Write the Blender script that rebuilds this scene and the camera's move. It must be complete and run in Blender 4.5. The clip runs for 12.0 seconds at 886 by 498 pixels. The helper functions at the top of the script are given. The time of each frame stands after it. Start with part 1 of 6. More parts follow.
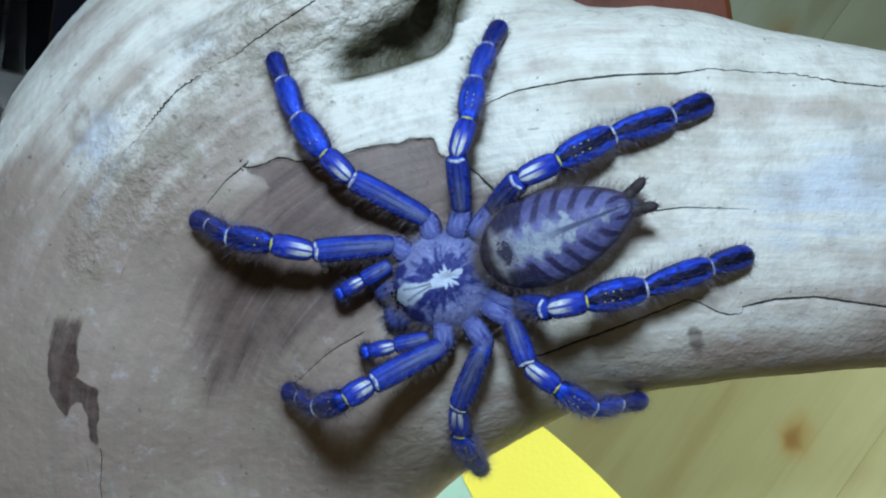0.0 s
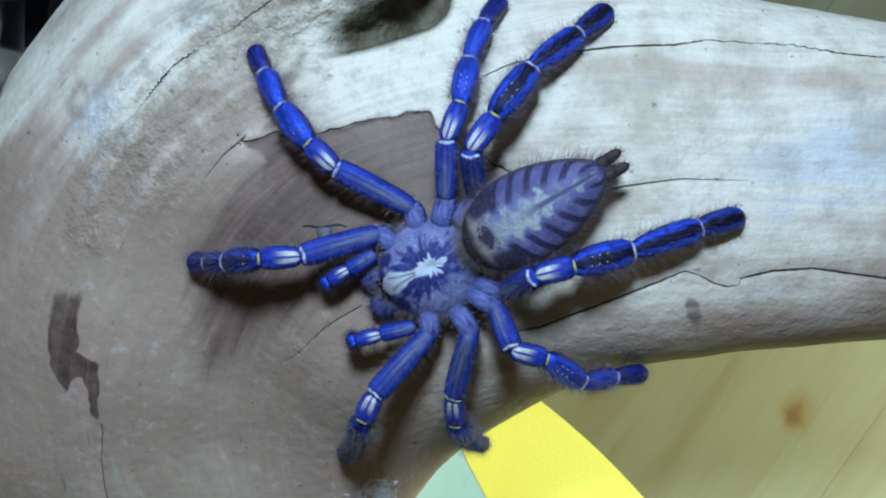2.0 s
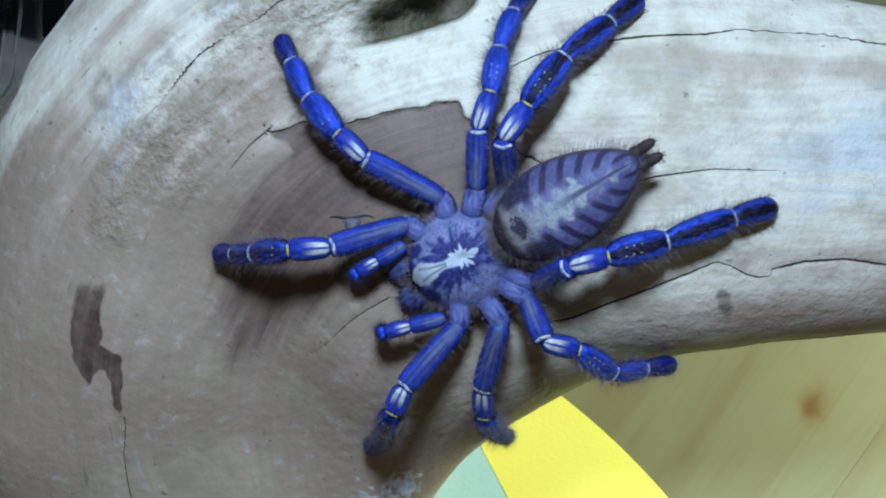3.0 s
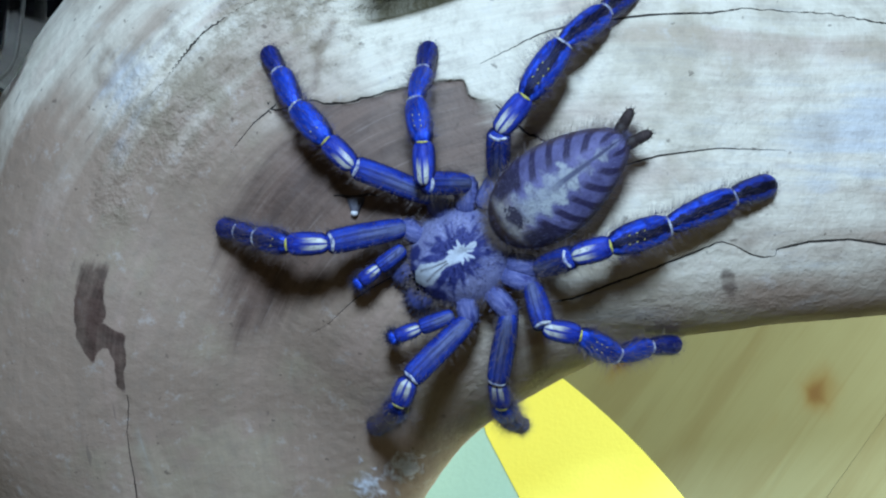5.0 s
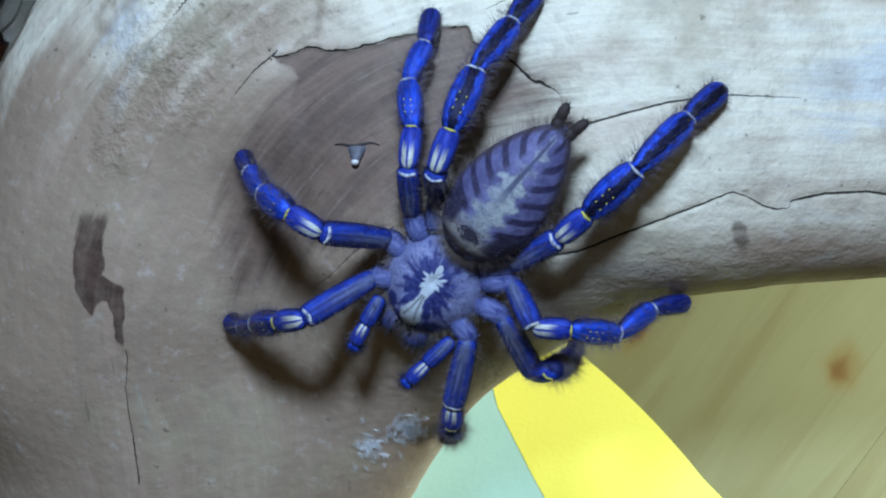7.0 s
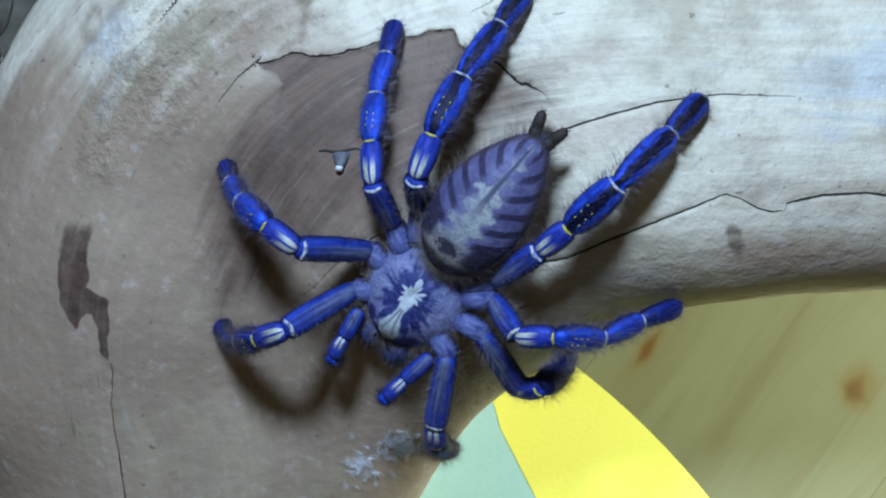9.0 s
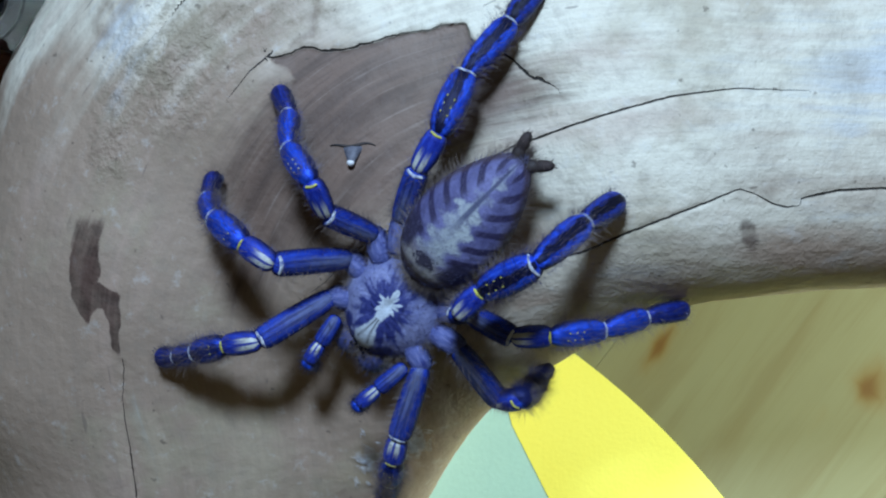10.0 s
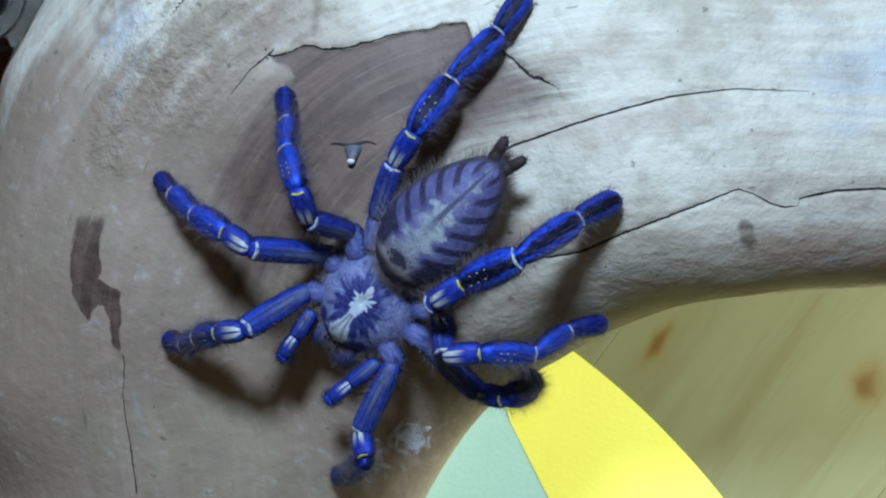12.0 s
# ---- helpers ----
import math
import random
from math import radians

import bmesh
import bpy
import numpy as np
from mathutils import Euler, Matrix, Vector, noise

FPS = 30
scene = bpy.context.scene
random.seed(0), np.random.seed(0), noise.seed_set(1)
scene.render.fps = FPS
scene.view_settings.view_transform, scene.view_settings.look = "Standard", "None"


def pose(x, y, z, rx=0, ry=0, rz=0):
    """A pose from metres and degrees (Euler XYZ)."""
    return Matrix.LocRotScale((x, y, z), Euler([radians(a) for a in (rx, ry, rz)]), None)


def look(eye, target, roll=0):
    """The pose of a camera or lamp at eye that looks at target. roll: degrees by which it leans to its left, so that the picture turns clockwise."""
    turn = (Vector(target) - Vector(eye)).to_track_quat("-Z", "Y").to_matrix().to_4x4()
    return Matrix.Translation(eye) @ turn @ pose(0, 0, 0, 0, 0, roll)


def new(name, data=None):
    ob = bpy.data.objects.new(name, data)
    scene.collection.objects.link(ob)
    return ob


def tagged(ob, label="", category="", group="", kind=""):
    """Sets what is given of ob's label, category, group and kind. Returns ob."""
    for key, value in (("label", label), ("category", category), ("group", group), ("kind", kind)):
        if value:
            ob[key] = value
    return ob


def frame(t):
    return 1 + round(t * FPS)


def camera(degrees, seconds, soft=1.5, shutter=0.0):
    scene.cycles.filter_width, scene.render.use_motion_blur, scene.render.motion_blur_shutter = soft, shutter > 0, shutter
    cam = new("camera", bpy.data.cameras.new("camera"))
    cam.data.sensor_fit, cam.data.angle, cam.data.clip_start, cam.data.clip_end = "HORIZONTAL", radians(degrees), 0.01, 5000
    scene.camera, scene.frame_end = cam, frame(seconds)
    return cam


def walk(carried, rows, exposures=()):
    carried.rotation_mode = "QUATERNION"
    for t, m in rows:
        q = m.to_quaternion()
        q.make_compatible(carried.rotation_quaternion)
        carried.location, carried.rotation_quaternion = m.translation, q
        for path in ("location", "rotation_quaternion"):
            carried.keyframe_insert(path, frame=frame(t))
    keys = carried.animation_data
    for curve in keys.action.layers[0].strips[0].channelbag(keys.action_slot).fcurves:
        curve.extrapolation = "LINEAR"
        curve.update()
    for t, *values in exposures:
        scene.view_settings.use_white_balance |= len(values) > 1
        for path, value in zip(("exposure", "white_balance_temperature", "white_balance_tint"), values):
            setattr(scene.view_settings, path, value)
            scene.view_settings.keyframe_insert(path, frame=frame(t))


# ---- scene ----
cam = camera(45.0, 12.0, soft=2.1)
PATH = [
    (0, pose(-0.00147, -0.02659, 0.29003, 3.821, -0.492, -7.500)),
    (0.5, pose(-0.00042, -0.02786, 0.28868, 3.548, -0.238, -7.266)),
    (1, pose(-0.00207, -0.02814, 0.28967, 3.101, 0.050, -7.507)),
    (1.5, pose(0.00051, -0.02937, 0.28948, 3.269, -0.041, -7.668)),
    (2, pose(0.00008, -0.02955, 0.29003, 3.153, -0.066, -7.653)),
    (2.5, pose(-0.00538, -0.02928, 0.29017, 3.116, -0.710, -7.761)),
    (3, pose(-0.00719, -0.02911, 0.28848, 2.853, -0.601, -7.750)),
    (3.2, pose(-0.00683, -0.03107, 0.28764, 3.172, -0.119, -7.565)),
    (4.8, pose(-0.00757, -0.03215, 0.28790, 2.603, -0.361, -7.492)),
    (5, pose(-0.00704, -0.03198, 0.28791, 2.549, -0.274, -7.467)),
    (5.5, pose(-0.00574, -0.03306, 0.28804, 2.715, 0.067, -7.460)),
    (6, pose(-0.00393, -0.03487, 0.28666, 2.943, 0.900, -7.299)),
    (6.5, pose(-0.00455, -0.03762, 0.28472, 3.168, 1.129, -7.158)),
    (7, pose(-0.00228, -0.04296, 0.28208, 3.022, 1.599, -6.762)),
    (7.2, pose(-0.00182, -0.04173, 0.28132, 1.738, 1.234, -7.023)),
    (8.8, pose(0.00527, -0.04890, 0.27556, 4.881, 3.340, -6.835)),
    (9, pose(0.00529, -0.04963, 0.27616, 5.235, 3.432, -6.895)),
    (9.5, pose(0.00622, -0.04989, 0.27539, 5.356, 3.961, -6.844)),
    (10, pose(0.00509, -0.05013, 0.27534, 5.160, 4.019, -6.722)),
    (10.5, pose(0.00434, -0.04979, 0.27568, 5.037, 3.726, -6.685)),
    (11, pose(0.00218, -0.05081, 0.27535, 5.206, 3.405, -6.455)),
    (11.5, pose(0.00387, -0.05036, 0.27592, 5.028, 3.680, -6.606)),
    (12, pose(0.00485, -0.04950, 0.27630, 4.885, 3.875, -6.549)),
]
walk(cam, PATH)

# ---- world and lamps ----
world = bpy.data.worlds.new("room")
scene.world = world
world.use_nodes = True
world.node_tree.nodes["Background"].inputs["Color"].default_value = (1.0, 0.95, 0.68, 1)
world.node_tree.nodes["Background"].inputs["Strength"].default_value = 0.064


def area_lamp(name, eye, target, size, watts, color):
    data = bpy.data.lights.new(name, "AREA")
    data.shape, data.size, data.energy, data.color = "DISK", size, watts, color
    ob = new(name, data)
    ob.matrix_world = look(eye, target)
    return ob


# a cold LED lamp above the wood
area_lamp("desk_lamp_light", (0.004, 0.136, 0.440), (0.0, -0.01, 0.08), 0.062, 2.04, (0.565, 0.79, 1.12))


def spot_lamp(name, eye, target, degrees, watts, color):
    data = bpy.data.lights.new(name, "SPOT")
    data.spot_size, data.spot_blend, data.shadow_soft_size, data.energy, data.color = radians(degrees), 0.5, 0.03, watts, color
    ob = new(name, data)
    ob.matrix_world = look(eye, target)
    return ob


# added fill spot, low beside the table top, to brighten the table and cards
spot_lamp("table_fill_light", (0.46, -0.14, 0.13), (0.14, -0.09, 0.0), 25.0, 26.0, (0.87, 1.0, 0.92))

# ---- materials ----


class Nodes:
    """A material's node tree, built by short calls."""

    def __init__(self, name, roughness=0.6, metallic=0.0, specular=0.5):
        self.m = bpy.data.materials.new(name)
        self.m.use_nodes = True
        self.t = self.m.node_tree
        self.b = self.t.nodes["Principled BSDF"]
        self.b.inputs["Roughness"].default_value = roughness
        self.b.inputs["Metallic"].default_value = metallic
        self.b.inputs["Specular IOR Level"].default_value = specular
        self.xyz = self.n("ShaderNodeTexCoord").outputs["Object"]

    def n(self, kind, **values):
        node = self.t.nodes.new(kind)
        for key, value in values.items():
            self.put(node.inputs[key.replace("_", " ")], value)
        return node

    def put(self, socket, value):
        if isinstance(value, bpy.types.NodeSocket):
            self.t.links.new(value, socket)
        elif isinstance(value, tuple) and socket.type == "RGBA" and len(value) == 3:
            socket.default_value = (*value, 1)
        else:
            socket.default_value = value

    def math(self, op, a, b=0.0, c=0.0, clamp=False):
        node = self.t.nodes.new("ShaderNodeMath")
        node.operation, node.use_clamp = op, clamp
        for socket, value in zip(node.inputs, (a, b, c)):
            self.put(socket, value)
        return node.outputs[0]

    def step(self, value, lo, hi, to_lo=0.0, to_hi=1.0):
        node = self.t.nodes.new("ShaderNodeMapRange")
        node.interpolation_type = "SMOOTHSTEP"
        for key, v in (("Value", value), ("From Min", lo), ("From Max", hi), ("To Min", to_lo), ("To Max", to_hi)):
            self.put(node.inputs[key], v)
        return node.outputs[0]

    def mix(self, factor, a, b, blend="MIX"):
        node = self.t.nodes.new("ShaderNodeMix")
        node.data_type, node.blend_type = "RGBA", blend
        self.put(node.inputs[0], factor)
        self.put(node.inputs[6], a)
        self.put(node.inputs[7], b)
        return node.outputs[2]

    def place(self, scale=(1, 1, 1), turn=0.0, shift=(0, 0, 0), source=None):
        node = self.n("ShaderNodeMapping", Vector=source or self.xyz)
        node.inputs["Scale"].default_value = scale
        node.inputs["Rotation"].default_value = (0, 0, radians(turn))
        node.inputs["Location"].default_value = shift
        return node.outputs[0]

    def noise(self, vector, scale, detail=4.0, rough=0.55, warp=0.0):
        node = self.n("ShaderNodeTexNoise", Vector=vector, Scale=scale, Detail=detail, Roughness=rough, Distortion=warp)
        return node.outputs["Fac"]

    def attr(self, name):
        node = self.t.nodes.new("ShaderNodeAttribute")
        node.attribute_name = name
        return node.outputs["Fac"]

    def bump(self, height, strength=0.5, distance=0.0005):
        node = self.n("ShaderNodeBump", Strength=strength, Distance=distance, Height=height)
        self.put(self.b.inputs["Normal"], node.outputs[0])
        return self

    def color(self, value):
        self.put(self.b.inputs["Base Color"], value)
        return self

    def rough(self, value):
        self.put(self.b.inputs["Roughness"], value)
        return self


def driftwood_material():
    k = Nodes("weathered_driftwood", 0.62, specular=0.35)
    ang = k.attr("grain")
    along = k.n("ShaderNodeCombineXYZ", X=k.attr("run"), Y=k.math("MULTIPLY", k.attr("across"), 9.0), Z=0.0).outputs[0]
    fine = k.n("ShaderNodeCombineXYZ", X=k.attr("run"), Y=k.math("MULTIPLY", k.attr("across"), 22.0), Z=0.0).outputs[0]
    grain = k.noise(along, 34.0, 6.0, 0.62, 0.3)
    fibre = k.noise(fine, 55.0, 4.0, 0.6)
    cloud = k.noise(k.xyz, 26.0, 5.0, 0.6)
    cloud2 = k.noise(k.place(shift=(3, 1, 2)), 60.0, 5.0, 0.65)
    speck = k.noise(k.place(shift=(7, 4, 0)), 420.0, 2.0)
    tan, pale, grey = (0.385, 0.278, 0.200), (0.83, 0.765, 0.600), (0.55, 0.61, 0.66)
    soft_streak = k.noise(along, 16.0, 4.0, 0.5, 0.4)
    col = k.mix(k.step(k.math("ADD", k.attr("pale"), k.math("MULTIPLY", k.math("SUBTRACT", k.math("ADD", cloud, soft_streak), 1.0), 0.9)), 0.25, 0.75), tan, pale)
    col = k.mix(k.step(k.math("ADD", cloud, soft_streak), 1.02, 1.30, 0.0, 0.6), col, (0.50, 0.35, 0.27))
    col = k.mix(k.math("MULTIPLY", k.step(k.math("ADD", k.attr("grey"), k.math("MULTIPLY", k.math("SUBTRACT", k.math("ADD", k.math("MULTIPLY", cloud2, 0.5), k.math("MULTIPLY", k.noise(along, 40.0, 5.0, 0.6), 0.5)), 0.5), 3.2)), 0.30, 0.95), 0.62), col, grey)
    col = k.mix(k.step(k.math("ADD", cloud, cloud2), 0.98, 1.28, 0.0, 0.6), col, (0.43, 0.36, 0.235))
    col = k.mix(k.step(grain, 0.52, 0.74, 0.0, 0.24), col, (0.27, 0.20, 0.15))
    col = k.mix(k.step(fibre, 0.40, 0.62, 0.09, 0.0), col, (0.22, 0.17, 0.13))
    mottle = k.noise(k.place(shift=(5, 5, 5)), 230.0, 5.0, 0.7)
    col = k.mix(k.step(mottle, 0.46, 0.74, 0.0, 0.34), col, (0.27, 0.22, 0.17))
    col = k.mix(k.step(mottle, 0.28, 0.44, 0.26, 0.0), col, (0.74, 0.73, 0.68))
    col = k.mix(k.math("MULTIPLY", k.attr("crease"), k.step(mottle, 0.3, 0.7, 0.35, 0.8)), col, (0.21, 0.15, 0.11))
    col = k.mix(k.math("MULTIPLY", k.attr("lumpy"), k.step(k.math("ADD", mottle, cloud2), 0.90, 1.15, 0.0, 0.65)), col, (0.29, 0.23, 0.15))
    flecks = k.noise(k.n("ShaderNodeCombineXYZ", X=k.attr("run"), Y=k.math("MULTIPLY", k.attr("across"), 3.5), Z=0.0).outputs[0], 120.0, 2.0)
    col = k.mix(k.step(flecks, 0.695, 0.75, 0.0, 0.5), col, (0.16, 0.12, 0.10))
    # the bare brown layer where the outer one has come off
    rag = k.math("MULTIPLY", k.math("SUBTRACT", k.noise(along, 60.0, 5.0), 0.5), 1.1)
    peel = k.step(k.math("ADD", k.attr("peel"), k.math("MULTIPLY", rag, k.attr("peel_soft"))), 0.15, 0.85)
    brown = k.mix(k.step(grain, 0.36, 0.66), (0.190, 0.122, 0.090), (0.108, 0.070, 0.054))
    brown = k.mix(k.step(cloud2, 0.42, 0.66, 0.0, 0.5), brown, (0.24, 0.165, 0.125))
    brown = k.mix(k.step(k.noise(along, 90.0, 5.0, 0.7, 0.5), 0.52, 0.72, 0.0, 0.50), brown, (0.065, 0.042, 0.036))
    brown = k.mix(k.step(fibre, 0.56, 0.74, 0.0, 0.5), brown, (0.34, 0.26, 0.21))
    col = k.mix(k.math("MULTIPLY", peel, 0.94), col, brown)
    # an old dark stain
    st = k.math("ADD", k.attr("stain"), k.math("MULTIPLY", k.math("SUBTRACT", k.noise(along, 80.0, 4.0), 0.5), 1.1))
    stain = k.step(st, -0.35, 0.30)
    col = k.mix(k.math("MULTIPLY", stain, k.step(k.math("ADD", cloud2, grain), 0.75, 1.25, 0.97, 0.60)), col, k.mix(k.step(mottle, 0.42, 0.6), (0.10, 0.056, 0.042), (0.055, 0.030, 0.022)))
    # the hollow's shade painted in with its olive-brown; dark specks
    col = k.mix(k.math("MULTIPLY", k.attr("hollow_brown_shade"), k.step(cloud2, 0.3, 0.7, 1.0, 0.75)), col, (0.052, 0.043, 0.012))
    col = k.mix(k.step(speck, 0.70, 0.76, 0.0, 0.55), col, (0.10, 0.075, 0.055))
    dots = k.n("ShaderNodeTexVoronoi", Vector=k.xyz, Scale=95.0).outputs["Distance"]
    col = k.mix(k.step(k.math("ADD", dots, k.math("MULTIPLY", cloud2, 0.10)), 0.055, 0.085, 0.7, 0.0), col, (0.05, 0.035, 0.028))
    # cracks
    wob = k.math("MULTIPLY", k.math("SUBTRACT", k.noise(k.xyz, 900.0, 3.0), 0.5), 1.1)
    gap = k.math("ABSOLUTE", k.math("ADD", k.attr("crack"), wob))
    crack = k.math("MULTIPLY", k.step(gap, 0.55, 1.15, 1.0, 0.0), k.step(k.attr("near_crack"), 0.045, 0.075, 1.0, 0.0))
    col = k.mix(k.math("MULTIPLY", crack, 0.96), col, (0.010, 0.008, 0.007))
    k.color(col)
    k.rough(k.step(cloud, 0.3, 0.7, 0.50, 0.72))
    h = k.math("ADD", k.math("MULTIPLY", k.noise(k.xyz, 330.0, 6.0, 0.65), 0.8), k.math("MULTIPLY", grain, 0.5))
    h = k.math("ADD", h, k.math("MULTIPLY", k.noise(k.place(shift=(1, 1, 1)), 1100.0, 3.0), 0.35))
    h = k.math("ADD", h, k.math("MULTIPLY", k.attr("lumpy"), k.math("MULTIPLY", k.noise(k.place((1, 1, 1), shift=(2, 5, 3)), 620.0, 4.0, 0.6), 1.8)))
    h = k.math("ADD", h, k.math("MULTIPLY", crack, -1.4))
    h = k.math("ADD", h, k.math("MULTIPLY", peel, -0.9))
    k.bump(h, k.step(k.math("ADD", k.attr("grain"), k.attr("lumpy")), 0.0, 1.0, 0.45, 0.85), 0.0006)
    return k.m


def pine_material():
    k = Nodes("varnished_pine", 0.42, specular=0.4)
    rnd = k.n("ShaderNodeObjectInfo").outputs["Random"]
    off = k.n("ShaderNodeCombineXYZ", X=k.math("MULTIPLY", rnd, 7.0), Y=0.0, Z=k.math("MULTIPLY", rnd, 3.0)).outputs[0]
    pos = k.n("ShaderNodeVectorMath")
    k.put(pos.inputs[0], k.xyz)
    k.put(pos.inputs[1], off)
    stretched = k.place((1.0, 8.0, 1.0), source=pos.outputs[0])
    grain = k.noise(stretched, 13.0, 5.0, 0.55, 0.6)
    fine = k.noise(k.place((1.0, 45.0, 1.0), source=pos.outputs[0]), 30.0, 4.0)
    cloud = k.noise(pos.outputs[0], 22.0, 3.0)
    col = k.mix(k.step(grain, 0.38, 0.66), (0.216, 0.210, 0.104), (0.182, 0.160, 0.070))
    col = k.mix(k.step(rnd, 0.0, 1.0, 0.0, 0.22), col, (0.29, 0.26, 0.14))
    col = k.mix(k.step(fine, 0.5, 0.75, 0.0, 0.2), col, (0.19, 0.15, 0.055))
    col = k.mix(k.step(cloud, 0.45, 0.72, 0.0, 0.45), col, (0.27, 0.275, 0.15))
    knot = k.attr("knot")
    col = k.mix(k.step(k.math("ADD", knot, k.math("MULTIPLY", k.math("SUBTRACT", cloud, 0.5), 0.8)), 0.10, 0.75, 0.0, 0.80), col, (0.20, 0.125, 0.030))
    col = k.mix(k.step(knot, 0.50, 0.90, 0.0, 0.8), col, (0.135, 0.062, 0.012))
    k.color(col).bump(k.math("ADD", grain, k.math("MULTIPLY", fine, 0.5)), 0.12, 0.0004)
    return k.m


def paper_material(name, base, stain):
    k = Nodes(name, 0.8, specular=0.2)
    fine = k.noise(k.xyz, 900.0, 4.0)
    cloud = k.noise(k.xyz, 45.0, 4.0)
    k.color(k.mix(k.step(cloud, 0.4, 0.75, 0.0, 0.3), k.mix(k.step(fine, 0.45, 0.7, 0.0, 0.25), base, stain), stain))
    k.bump(fine, 0.25, 0.0002)
    return k.m


def plain(name, base, other, roughness, scale=60.0, specular=0.5):
    k = Nodes(name, roughness, specular=specular)
    cloud = k.noise(k.xyz, scale, 5.0)
    k.color(k.mix(k.step(cloud, 0.35, 0.7), base, other)).bump(k.noise(k.xyz, scale * 9, 4.0), 0.25, 0.0003)
    k.rough(k.step(cloud, 0.3, 0.7, roughness * 0.85, min(1.0, roughness * 1.2)))
    return k.m


WOOD = driftwood_material()
PINE = pine_material()
YELLOW = paper_material("yellow_card", (0.95, 0.89, 0.16), (0.92, 0.84, 0.13))
GREEN = paper_material("pale_green_card", (0.42, 0.69, 0.67), (0.36, 0.60, 0.60))
RED = plain("red_brown_wood", (0.20, 0.052, 0.016), (0.12, 0.032, 0.011), 0.5, specular=0.3)
BLACK = plain("black_plastic", (0.0025, 0.0025, 0.003), (0.004, 0.004, 0.005), 0.85, specular=0.05)
WALL = plain("dim_plaster", (0.42, 0.40, 0.36), (0.36, 0.34, 0.31), 0.9, 3.0)

# ---- building helpers ----


def mesh_of(name, bm, material, smooth=True):
    data = bpy.data.meshes.new(name)
    bm.to_mesh(data)
    bm.free()
    data.materials.append(material)
    if smooth:
        data.polygons.foreach_set("use_smooth", [True] * len(data.polygons))
    return data


def part(name, bm, material, parent, label="", smooth=True):
    ob = new(name, mesh_of(name, bm, material, smooth))
    ob.parent = parent
    return tagged(ob, label)


def box(bm, x0, y0, z0, x1, y1, z1, bevel=0.0):
    made = bmesh.ops.create_cube(bm, size=1.0, matrix=Matrix.LocRotScale(((x0 + x1) / 2, (y0 + y1) / 2, (z0 + z1) / 2), None, (x1 - x0, y1 - y0, z1 - z0)))
    if bevel:
        edges = list({e for v in made["verts"] for e in v.link_edges})
        bmesh.ops.bevel(bm, geom=edges, offset=bevel, segments=2, profile=0.5, affect="EDGES")
    return bm


def cells(x, y, z, seed):
    """A random number in 0..1 for each whole cell."""
    h = (x * 374761393 + y * 668265263 + z * 2147483647 + seed * 1274126177) & 0xFFFFFFFF
    h = ((h ^ (h >> 13)) * 1274126177) & 0xFFFFFFFF
    return ((h ^ (h >> 16)) & 0xFFFF) / 65535.0


def soft_noise(p, scale, seed=0, octaves=3):
    """Smooth value noise in -1..1 over an array of points."""
    total, gain, norm = np.zeros(len(p)), 1.0, 0.0
    for o in range(octaves):
        q = p * scale * 2**o + 100.0
        i = np.floor(q).astype(np.int64)
        f = q - i
        f = f * f * (3 - 2 * f)
        out = np.zeros(len(p))
        for dx in (0, 1):
            for dy in (0, 1):
                for dz in (0, 1):
                    w = (f[:, 0] if dx else 1 - f[:, 0]) * (f[:, 1] if dy else 1 - f[:, 1]) * (f[:, 2] if dz else 1 - f[:, 2])
                    out += w * cells(i[:, 0] + dx, i[:, 1] + dy, i[:, 2] + dz, seed + o)
        total += gain * (2 * out - 1)
        norm += gain
        gain *= 0.5
    return total / norm


# ---- driftwood (its form in centimetres) ----


def limb(p, a, b, ra, rb, flat=1.0, power=2.0):
    """Distance to a tapering limb from a to b; flat over 1 presses it in z, power over 2 squares it."""
    a, b, s = np.array(a, float), np.array(b, float), np.array((1, 1, flat))
    q, d = (p - a) * s, (b - a) * s
    h = np.clip(q @ d / (d @ d), 0, 1)
    return ((np.abs(q - h[:, None] * d) ** power).sum(1) ** (1 / power) - (ra + (rb - ra) * h)) / (1 + 0.45 * (flat - 1))


def blend(a, b, k):
    h = np.clip(0.5 + 0.5 * (b - a) / k, 0, 1)
    return b + (a - b) * h - k * h * (1 - h)


def hollow(p):
    """The dark wedge that runs in under the raised lobe."""
    d = limb(p, (-1.75, 2.30, 8.72), (0.35, 2.78, 8.15), 0.10, 0.50, 0.6)
    return blend(d, limb(p, (0.52, 2.80, 8.10), (0.88, 4.6, 7.6), 0.46, 0.55, 0.6), 0.1)


def wood_ends(p):
    return np.max([p[:, 0] - 13.2, -12.4 - p[:, 0], p[:, 1] - 12.2, -12.4 - p[:, 1]], axis=0)


